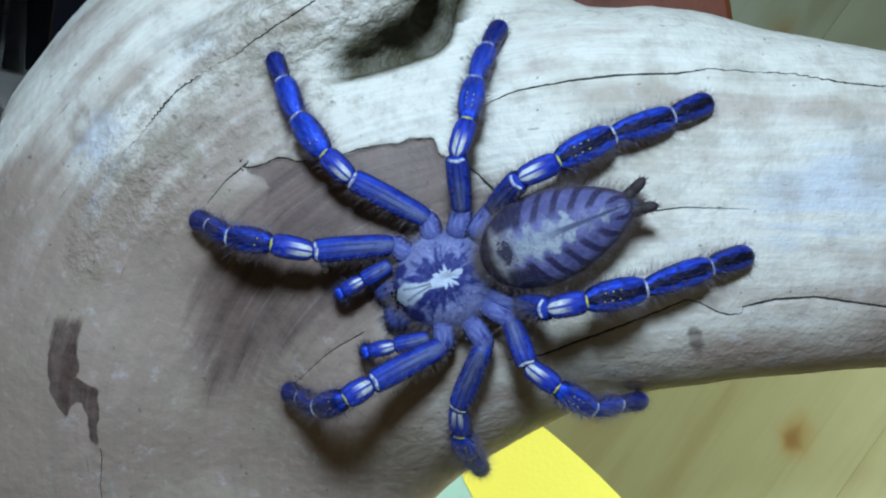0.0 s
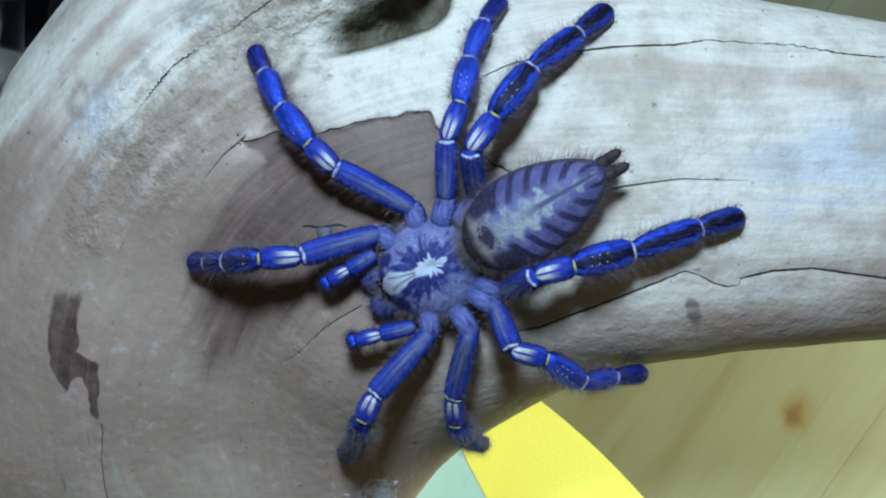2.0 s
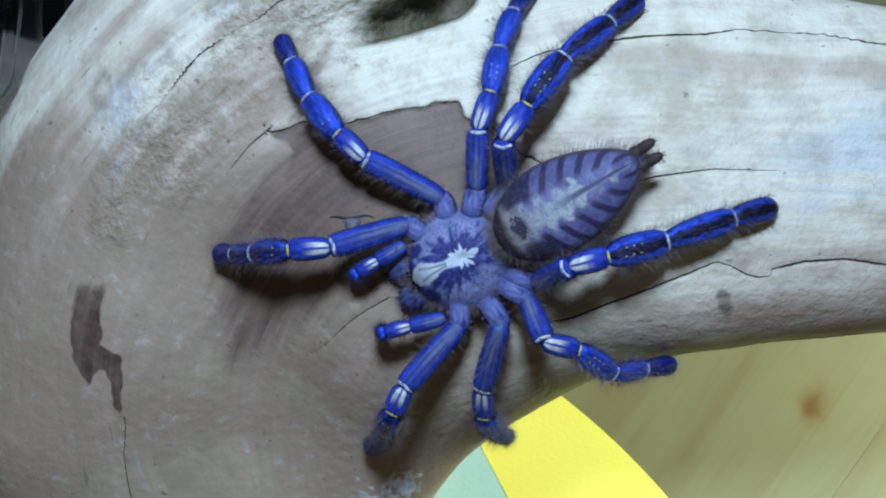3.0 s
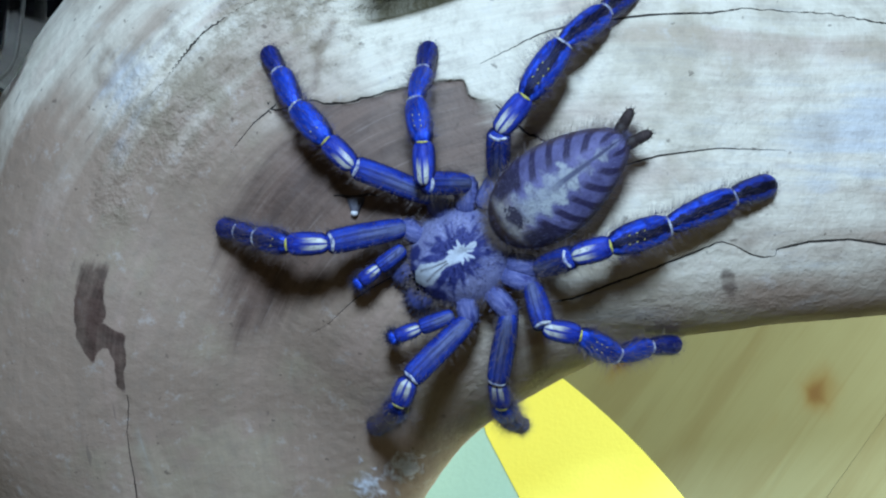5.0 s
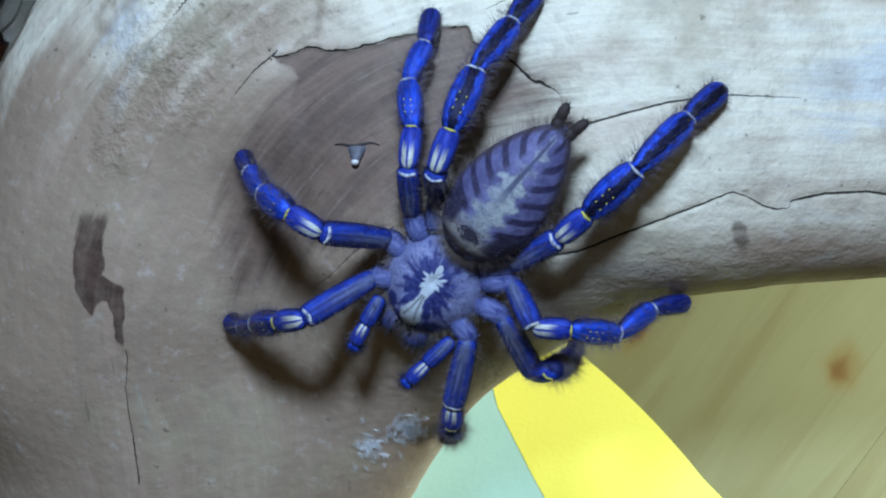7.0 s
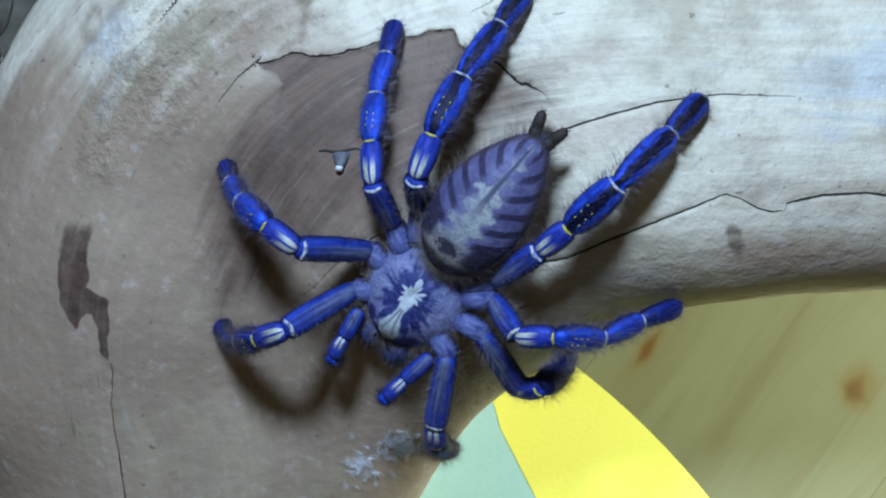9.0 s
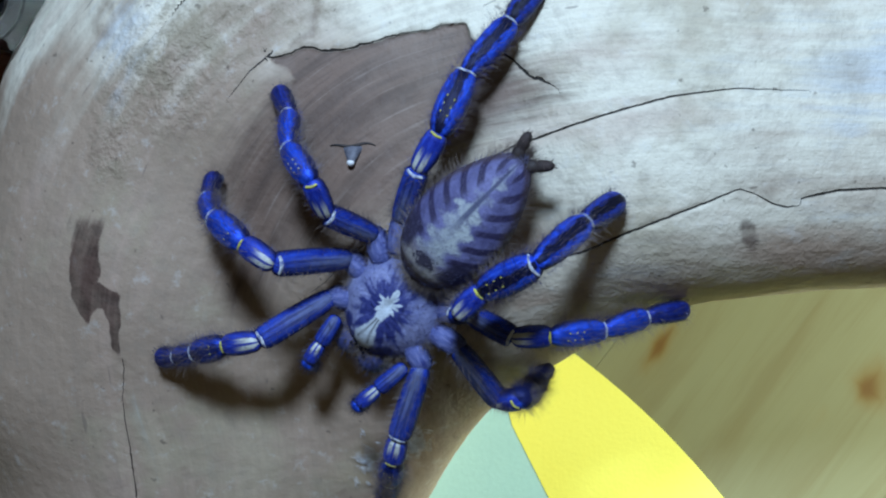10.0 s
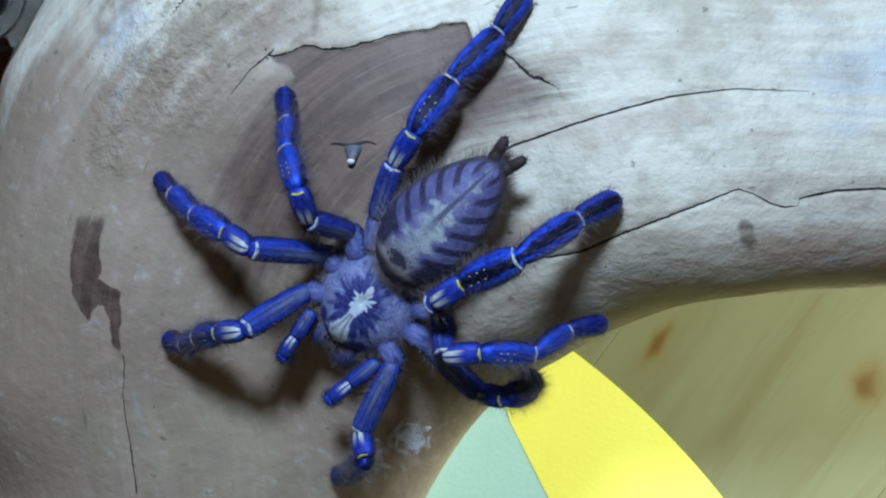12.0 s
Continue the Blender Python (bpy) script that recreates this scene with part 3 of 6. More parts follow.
def plastic_tub(x, y, z, wide, deep, high):
    """An open clear tub with rounded corners; x, y is its corner next to the wood."""
    thing = tagged(new("plastic_tub"), "clear plastic tub with rounded corners standing on a black box", "tub")
    thing.matrix_basis = pose(x, y, z, 0, 0, -14)

    def ring(bm, inset, at):
        out = []
        for cx, cy, a0 in ((-0.008, 0.008, 270), (-0.008, deep - 0.008, 0), (0.008 - wide, deep - 0.008, 90), (0.008 - wide, 0.008, 180)):
            for k in range(7):
                a = radians(a0 + 15 * k)
                out.append(bm.verts.new((cx + (0.008 - inset) * math.cos(a), cy + (0.008 - inset) * math.sin(a), at)))
        return out

    def shell(stack):
        bm = bmesh.new()
        rings = [ring(bm, inset, at) for inset, at in stack]
        for a, b in zip(rings, rings[1:]):
            for i in range(len(a)):
                bm.faces.new((a[i], a[(i + 1) % len(a)], b[(i + 1) % len(b)], b[i]))
        return bm, rings

    bm, rings = shell([(0.002, 0.0), (0.0, high), (0.0008, high), (0.0028, 0.0008)])
    bm.faces.new(rings[0][::-1])
    bm.faces.new(rings[-1])
    bmesh.ops.recalc_face_normals(bm, faces=bm.faces)
    part("wall", bm, CLEAR.m, thing)
    bm, rings = shell([(0.0002, high - 0.003), (-0.0012, high - 0.003), (-0.0012, high + 0.0006), (0.0010, high + 0.0006), (0.0010, high + 0.0001), (-0.0002, high + 0.0001)])
    bmesh.ops.recalc_face_normals(bm, faces=bm.faces)
    part("rim", bm, CLEAR.m, thing, "thicker clear rim")
    return thing


plastic_tub(-0.0882, 0.0214, 0.0396, 0.06, 0.08, 0.035)


def room():
    bm = box(bmesh.new(), -2.5, -2.5, -0.80, 2.5, 2.5, -0.76)
    tagged(new("floor", mesh_of("floor", bm, RED, False)), "dim brown wooden floor", kind="structure")
    for name, b in (("wall_north", (-2.5, 2.5, -0.76, 2.5, 2.6, 1.7)), ("wall_west", (-2.6, -2.5, -0.76, -2.5, 2.5, 1.7))):
        tagged(new(name, mesh_of(name, box(bmesh.new(), *b), WALL, False)), "plain dim plaster wall", kind="structure")


room()

# ---- small things on the wood ----


def tube(bm, rings, sides=20, caps=True):
    """A closed tube along x: rings of (x, half width, half height, lift)."""
    loops = []
    for x, ry, rz, lift in rings:
        loops.append([bm.verts.new((x, ry * math.sin(2 * math.pi * i / sides), lift + rz * math.cos(2 * math.pi * i / sides))) for i in range(sides)])
    for a, b in zip(loops, loops[1:]):
        for i in range(sides):
            bm.faces.new((a[i], a[(i + 1) % sides], b[(i + 1) % sides], b[i]))
    if caps:
        bm.faces.new(loops[0][::-1])
        bm.faces.new(loops[-1])
    bmesh.ops.recalc_face_normals(bm, faces=bm.faces)
    return bm


GREY_STUB = plain("grey_weathered_stub", (0.15, 0.15, 0.18), (0.08, 0.08, 0.10), 0.6, 400.0)
STUB_TIP = plain("pale_stub_tip", (0.75, 0.75, 0.74), (0.6, 0.6, 0.6), 0.5, 400.0)
DARK_HOLE = plain("dark_bark_ring", (0.035, 0.028, 0.026), (0.07, 0.055, 0.05), 0.8, 500.0)


def twig_stub(x, y, z, normal):
    stub = part("twig_stub", tube(bmesh.new(), [(-0.0012, 0.0027, 0.0010, -0.0006), (-0.0004, 0.0028, 0.0015, -0.0002), (0.0008, 0.0022, 0.0014, 0.0001), (0.0022, 0.0014, 0.0012, 0.0005), (0.0034, 0.0009, 0.0009, 0.0008), (0.0040, 0.0005, 0.0005, 0.0008)], 7), GREY_STUB, wood, "small grey broken twig stub")
    stub.matrix_basis = Matrix.Translation((x, y, z)) @ Vector((0, 0, 1)).rotation_difference(Vector(normal)).to_matrix().to_4x4() @ pose(0, 0, 0, 0, -8, 262) @ Matrix.Diagonal((0.74, 0.74, 0.7, 1))
    part("tip", tube(bmesh.new(), [(0.0029, 0.0009, 0.0009, 0.0011), (0.0036, 0.0010, 0.0009, 0.0011), (0.0041, 0.0005, 0.0005, 0.0010)], 12), STUB_TIP, stub, "white tip")
    bm = bmesh.new()
    tube(bm, [(-0.0058 + 0.0116 * i / 12, 0.00042 * math.sin(math.pi * (i + 0.4) / 12.8) + 0.00008, 0.0006, 0.0002) for i in range(13)], 8)
    for v in bm.verts:
        along = v.co.x / 0.0058
        v.co.x, v.co.y = -0.0009 - v.co.y - 0.0011 * (0.5 - 0.5 * math.cos(3.6 * along + 0.4)) + 0.0008 * along * along, v.co.x
    bmesh.ops.recalc_face_normals(bm, faces=bm.faces)
    part("bark_crack", bm, DARK_HOLE, stub, "dark curved crack in the bark")
    return stub


twig_stub(-0.0199, -0.0122, 0.0882, (-0.23, -0.05, 1))


def needle(verts, faces, a, tip, width):
    """A thin three-sided hair from a to tip."""
    d = (tip - a).normalized()
    u = d.orthogonal().normalized()
    v = d.cross(u)
    n = len(verts)
    for k in range(3):
        q = a + (u * math.cos(2.094 * k) + v * math.sin(2.094 * k)) * width
        verts.append(tuple(q))
    verts.append(tuple(tip))
    faces.extend(((n, n + 1, n + 3), (n + 1, n + 2, n + 3), (n + 2, n, n + 3)))


def needles(base, tip, width):
    """Many thin three-sided hairs, each from its base to its tip."""
    way = tip - base
    way /= np.linalg.norm(way, axis=1, keepdims=True) + 1e-12
    u = np.cross(way, np.where(np.abs(way[:, 2:]) > 0.8, (1.0, 0.0, 0.0), (0.0, 0.0, 1.0)))
    u /= np.linalg.norm(u, axis=1, keepdims=True) + 1e-12
    v = np.cross(way, u)
    ring = [base + (u * math.cos(2.094 * k) + v * math.sin(2.094 * k)) * width[:, None] for k in range(3)]
    verts = np.stack([*ring, tip], 1).reshape(-1, 3)
    n = 4 * np.arange(len(base))[:, None]
    faces = np.concatenate([n + (0, 1, 3), n + (1, 2, 3), n + (2, 0, 3)])
    return verts.tolist(), faces.tolist()


def hair_part(name, verts, faces, material, parent, label=""):
    data = bpy.data.meshes.new(name)
    data.from_pydata(verts, [], faces)
    data.materials.append(material)
    ob = new(name, data)
    ob.parent = parent
    return tagged(ob, label, kind="stuff")


SILK = Nodes("spider_silk", 0.35).color((0.85, 0.87, 0.90)).m


def silk_patch(x, y, z, normal, seed, count, label):
    rnd = random.Random(seed)
    verts, faces = [], []
    wisps = [(rnd.gauss(0, 0.0017), rnd.gauss(0, 0.0021), rnd.gauss(1.9, 0.55), rnd.uniform(0.0012, 0.0036)) for _ in range(count)]
    for x0, y0, turn, reach in wisps:
        for _ in range(16):
            way = turn + rnd.gauss(0, 0.22)
            along = Vector((math.cos(way), math.sin(way), rnd.uniform(-0.05, 0.05)))
            a = Vector((x0 + rnd.gauss(0, 0.00030), y0 + rnd.gauss(0, 0.00030), rnd.uniform(0.0, 0.0005))) - along * reach * rnd.uniform(0.3, 0.7)
            needle(verts, faces, a, a + along * reach * rnd.uniform(0.5, 1.0), rnd.uniform(0.00002, 0.00004))
    data = bpy.data.meshes.new("silk_patch")
    data.from_pydata(verts, [], faces)
    data.materials.append(SILK)
    ob = new("silk_patch", data)
    ob.matrix_basis = Matrix.Translation((x, y, z)) @ Vector((0, 0, 1)).rotation_difference(Vector(normal)).to_matrix().to_4x4()
    return tagged(ob, label, "silk", "tufts of silk on the wood")


# ---- tarantula ----


def cuticle(name, blue, violet, stripe, rough=0.50, metal=0.45, patch=0.72):
    """Blue hairy leg skin with a dark stripe along its back."""
    k = Nodes(name, rough, metal, 0.35)
    s, ang = k.attr("s"), k.math("ABSOLUTE", k.attr("ang"))
    streak = k.noise(k.place((260, 1500, 1500)), 1.0, 5.0, 0.7)
    cloud = k.noise(k.xyz, 520.0, 5.0, 0.65)
    col = k.mix(k.step(streak, 0.38, 0.66), blue, violet)
    col = k.mix(k.step(cloud, 0.47, 0.68, 0.0, patch), col, (0.010, 0.012, 0.13))
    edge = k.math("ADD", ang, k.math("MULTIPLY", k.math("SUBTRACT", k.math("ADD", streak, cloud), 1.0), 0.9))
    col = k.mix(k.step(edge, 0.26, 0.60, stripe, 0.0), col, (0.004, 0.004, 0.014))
    # flanks and underside: dark hairs, with side shade put into the colour too
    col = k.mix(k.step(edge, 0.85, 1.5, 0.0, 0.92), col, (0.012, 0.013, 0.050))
    k.color(col).bump(k.math("ADD", streak, cloud), 0.6, 0.0003)
    return k.m


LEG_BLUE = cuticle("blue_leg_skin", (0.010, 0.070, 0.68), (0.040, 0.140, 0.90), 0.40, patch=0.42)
# first pair's shade put into the colour: a darker copy of LEG_BLUE
LEG_SHADED = cuticle("shaded_blue_leg_skin", (0.007, 0.034, 0.34), (0.028, 0.090, 0.60), 0.70)
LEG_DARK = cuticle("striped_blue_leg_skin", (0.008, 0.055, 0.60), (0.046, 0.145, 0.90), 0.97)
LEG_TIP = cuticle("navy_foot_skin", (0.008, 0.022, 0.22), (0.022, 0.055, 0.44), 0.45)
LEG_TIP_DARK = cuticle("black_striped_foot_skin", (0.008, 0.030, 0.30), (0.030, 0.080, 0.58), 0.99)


def femur_material():
    """Blue thigh skin, worn to a greyish lilac on the back, with thin dark lines along it."""
    k = Nodes("violet_blue_thigh_skin", 0.68, 0.12, 0.22)
    s, ang = k.attr("s"), k.math("ABSOLUTE", k.attr("ang"))
    streak = k.noise(k.place((180, 1700, 1700)), 1.0, 5.0, 0.7)
    cloud = k.noise(k.xyz, 420.0, 5.0, 0.65)
    jag = k.math("MULTIPLY", k.math("SUBTRACT", k.math("ADD", streak, cloud), 1.0), 0.6)
    col = k.mix(k.step(streak, 0.38, 0.66), (0.007, 0.025, 0.26), (0.028, 0.076, 0.50))
    col = k.mix(k.step(cloud, 0.50, 0.70, 0.0, 0.55), col, (0.010, 0.014, 0.15))
    worn = k.math("MULTIPLY", k.step(k.math("ADD", ang, jag), 0.20, 0.80, 0.85, 0.0), k.step(k.math("ADD", s, jag), 0.35, 0.95, 1.0, 0.10))
    col = k.mix(worn, col, k.mix(k.step(streak, 0.35, 0.65), (0.10, 0.12, 0.23), (0.19, 0.22, 0.35)))
    line = k.step(k.math("ABSOLUTE", k.math("SUBTRACT", k.math("ADD", ang, k.math("MULTIPLY", jag, 0.25)), 0.27)), 0.05, 0.15, 1.0, 0.0)
    col = k.mix(k.math("MULTIPLY", k.math("MULTIPLY", line, 0.55), k.step(s, 0.12, 0.3)), col, (0.012, 0.016, 0.10))
    # thigh flanks and underside darkened in the colour, hairs and shade together
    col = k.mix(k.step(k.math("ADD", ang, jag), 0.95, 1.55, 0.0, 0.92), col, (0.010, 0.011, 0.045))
    k.color(col).bump(k.math("ADD", streak, cloud), 0.6, 0.0003)
    return k.m


FEMUR = femur_material()
COXA = cuticle("lilac_hip_skin", (0.07, 0.09, 0.26), (0.18, 0.20, 0.42), 0.0, 0.7, 0.0)


def patella_material():
    k = Nodes("blue_knee_skin_with_pale_streaks", 0.58, 0.15, 0.3)
    s, ang = k.attr("s"), k.math("ABSOLUTE", k.attr("ang"))
    streak = k.noise(k.place((120, 900, 900)), 1.0, 4.0, 0.65)
    col = k.mix(k.step(streak, 0.40, 0.68), (0.008, 0.022, 0.26), (0.035, 0.078, 0.54))
    rag = k.math("MULTIPLY", k.math("SUBTRACT", streak, 0.5), 1.1)
    broad = k.step(k.math("ADD", ang, k.math("MULTIPLY", rag, 0.7)), 0.42, 0.72, 0.92, 0.0)
    short = k.step(k.math("ADD", s, k.math("MULTIPLY", rag, 0.8)), 0.15, 0.62, 1.0, 0.0)
    wedge = k.math("MULTIPLY", k.math("MULTIPLY", broad, short), k.step(ang, 0.07, 0.20, 0.05, 1.0))
    col = k.mix(wedge, col, (0.62, 0.63, 0.55))
    # knee flanks carry the same dark hairs and painted shade
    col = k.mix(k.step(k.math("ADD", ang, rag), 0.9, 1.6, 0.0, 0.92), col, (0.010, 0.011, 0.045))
    k.color(col).bump(streak, 0.5, 0.0002)
    return k.m


KNEE = patella_material()
WHITE_BAND = plain("white_joint_band", (0.62, 0.64, 0.64), (0.12, 0.15, 0.34), 0.6, 1100.0)
YELLOW_BAND = plain("yellow_joint_band", (0.62, 0.58, 0.08), (0.30, 0.28, 0.12), 0.5, 900.0)
YELLOW_DOT = plain("yellow_spot", (0.72, 0.66, 0.10), (0.6, 0.55, 0.1), 0.5, 900.0)
PALE_PAD = plain("grey_foot_tuft", (0.34, 0.35, 0.40), (0.12, 0.12, 0.18), 0.8, 900.0)
PAD = plain("dark_foot_pad", (0.05, 0.05, 0.09), (0.03, 0.03, 0.06), 0.6, 900.0)
CLAW = plain("black_claw", (0.008, 0.008, 0.010), (0.012, 0.012, 0.015), 0.25, 900.0)
HAIR_BLUE = Nodes("blue_bristles", 0.5).color((0.022, 0.028, 0.16)).m
HAIR_GREY = Nodes("grey_brown_bristles", 0.6).color((0.045, 0.043, 0.075)).m
HAIR_LILAC = Nodes("lilac_down", 0.6).color((0.22, 0.23, 0.39)).m
HAIR_BROWN = Nodes("brown_bristles", 0.6).color((0.17, 0.13, 0.11)).m

# length profiles: (share of the length, half width, half height) of each leg joint, in share of its thickness
PROFILE = {
    "femur": [(-0.03, 0.35), (0.0, 0.62), (0.06, 0.82), (0.2, 0.92), (0.5, 1.0), (0.8, 1.0), (0.93, 0.95), (0.985, 0.80), (1.01, 0.45)],
    "patella": [(-0.05, 0.35), (0.0, 0.66), (0.10, 0.86), (0.35, 0.97), (0.65, 1.0), (0.88, 0.92), (0.98, 0.72), (1.03, 0.4)],
    "tibia": [(-0.05, 0.35), (0.0, 0.62), (0.10, 0.85), (0.35, 1.03), (0.6, 1.05), (0.85, 0.93), (0.97, 0.72), (1.02, 0.4)],
    "metatarsus": [(-0.05, 0.35), (0.0, 0.58), (0.10, 0.78), (0.3, 0.94), (0.6, 1.04), (0.85, 0.98), (0.97, 0.76), (1.02, 0.4)],
    "tarsus": [(-0.04, 0.4), (0.0, 0.66), (0.10, 0.86), (0.4, 1.0), (0.70, 1.04), (0.84, 0.96), (0.92, 0.80), (0.97, 0.58), (0.995, 0.30), (1.0, 0.05)],
}


def joint_mesh(kind, length, thick, material, flat=0.92):
    bm = bmesh.new()
    prof = PROFILE[kind]
    xs = [a for a, _ in prof]
    rings = []
    for i in range(25):
        s = xs[0] + (xs[-1] - xs[0]) * i / 24
        r = float(np.interp(s, xs, [b for _, b in prof])) * thick
        rings.append((s * length, r, r * flat, 0.0))
    tube(bm, rings, 22)
    data = mesh_of(kind, bm, material)
    n = len(data.vertices)
    data.attributes.new("s", "FLOAT", "POINT").data.foreach_set("value", [v.co.x / length for v in data.vertices])
    data.attributes.new("ang", "FLOAT", "POINT").data.foreach_set("value", [math.atan2(abs(v.co.y), v.co.z) for v in data.vertices])
    return data


def band_mesh(name, x, length, thick, material, flat=0.92, arc=1.45):
    """A raised cuff over the back of a joint."""
    bm = bmesh.new()
    rows = []
    for dx, up in ((-0.5, 0.0), (-0.3, 0.00007), (0.3, 0.00007), (0.5, 0.0)):
        rows.append([bm.verts.new((x + dx * length * (1 + 0.45 * math.sin(5.3 * a + 9 * dx) * math.cos(2.1 * a)) * max(0.15, math.cos(a * 1.4 / arc)), (thick + up) * math.sin(a), (thick + up) * flat * math.cos(a))) for a in np.linspace(-arc, arc, 19)])
    for a, b in zip(rows, rows[1:]):
        for i in range(18):
            bm.faces.new((a[i], a[i + 1], b[i + 1], b[i]))
    inner = [[bm.verts.new((x + dx * length, (thick - 0.0003) * math.sin(a), (thick - 0.0003) * flat * math.cos(a))) for a in np.linspace(-arc, arc, 19)] for dx in (-0.5, 0.5)]
    for i in range(18):
        bm.faces.new((rows[0][i], inner[0][i], inner[0][i + 1], rows[0][i + 1]))
        bm.faces.new((rows[-1][i], rows[-1][i + 1], inner[1][i + 1], inner[1][i]))
    bmesh.ops.recalc_face_normals(bm, faces=bm.faces)
    return mesh_of(name, bm, material)


def joint_hairs(length, thick, count, long, seed, spread=2.6, lean=0.5, width=0.000038):
    """Straight hairs all round a joint, thinning to a point."""
    rnd = np.random.default_rng(seed)
    x, a = rnd.uniform(0.03, 0.97, count), rnd.uniform(-spread, spread, count)
    r = thick * 0.93
    base = np.column_stack([x * length, r * np.sin(a), r * 0.92 * np.cos(a)])
    way = np.column_stack([lean + rnd.normal(0, 0.25, count), np.sin(a) + rnd.normal(0, 0.22, count), np.cos(a) + rnd.normal(0, 0.22, count)])
    way /= np.linalg.norm(way, axis=1, keepdims=True)
    return needles(base, base + way * (long * rnd.uniform(0.35, 1.15, count))[:, None], width * rnd.uniform(0.7, 1.3, count))


def child(name, data, parent, label="", m=None):
    ob = new(name, data)
    ob.parent = parent
    if m is not None:
        ob.matrix_basis = m
    return tagged(ob, label)


# joint lengths (cm) of the legs, from the right first one round to the left first one: femur, patella, tibia, metatarsus, tarsus
LENGTHS = {
    "A": (1.506, 0.740, 0.887, 0.654, 0.635),
    "B": (1.578, 0.661, 0.957, 0.871, 0.639),
    "C": (1.092, 0.722, 0.937, 0.835, 0.796),
    "D": (1.129, 0.739, 1.160, 1.215, 0.871),
    "E": (1.158, 0.660, 1.107, 1.354, 0.924),
    "F": (0.879, 0.653, 1.027, 0.893, 0.909),
    "G": (1.608, 0.715, 0.834, 0.787, 0.632),
    "H": (1.513, 0.527, 0.888, 0.831, 0.711),
}
THICK = {
    "first": (0.230, 0.220, 0.240, 0.205, 0.205),
    "second": (0.228, 0.220, 0.252, 0.222, 0.185),
    "third": (0.215, 0.205, 0.228, 0.205, 0.190),
    "fourth": (0.220, 0.215, 0.268, 0.240, 0.222),
}
HIPS = {
    "A": (0.604, -0.955, -0.350),
    "B": (-0.157, -1.139, -0.350),
    "C": (-0.804, -1.036, -0.350),
    "D": (-1.325, -0.837, -0.350),
    "E": (-1.121, 0.927, -0.350),
    "F": (-0.860, 1.130, -0.350),
    "G": (-0.247, 1.356, -0.350),
    "H": (0.465, 1.092, -0.350),
}
KINDS = ("femur", "patella", "tibia", "metatarsus", "tarsus")


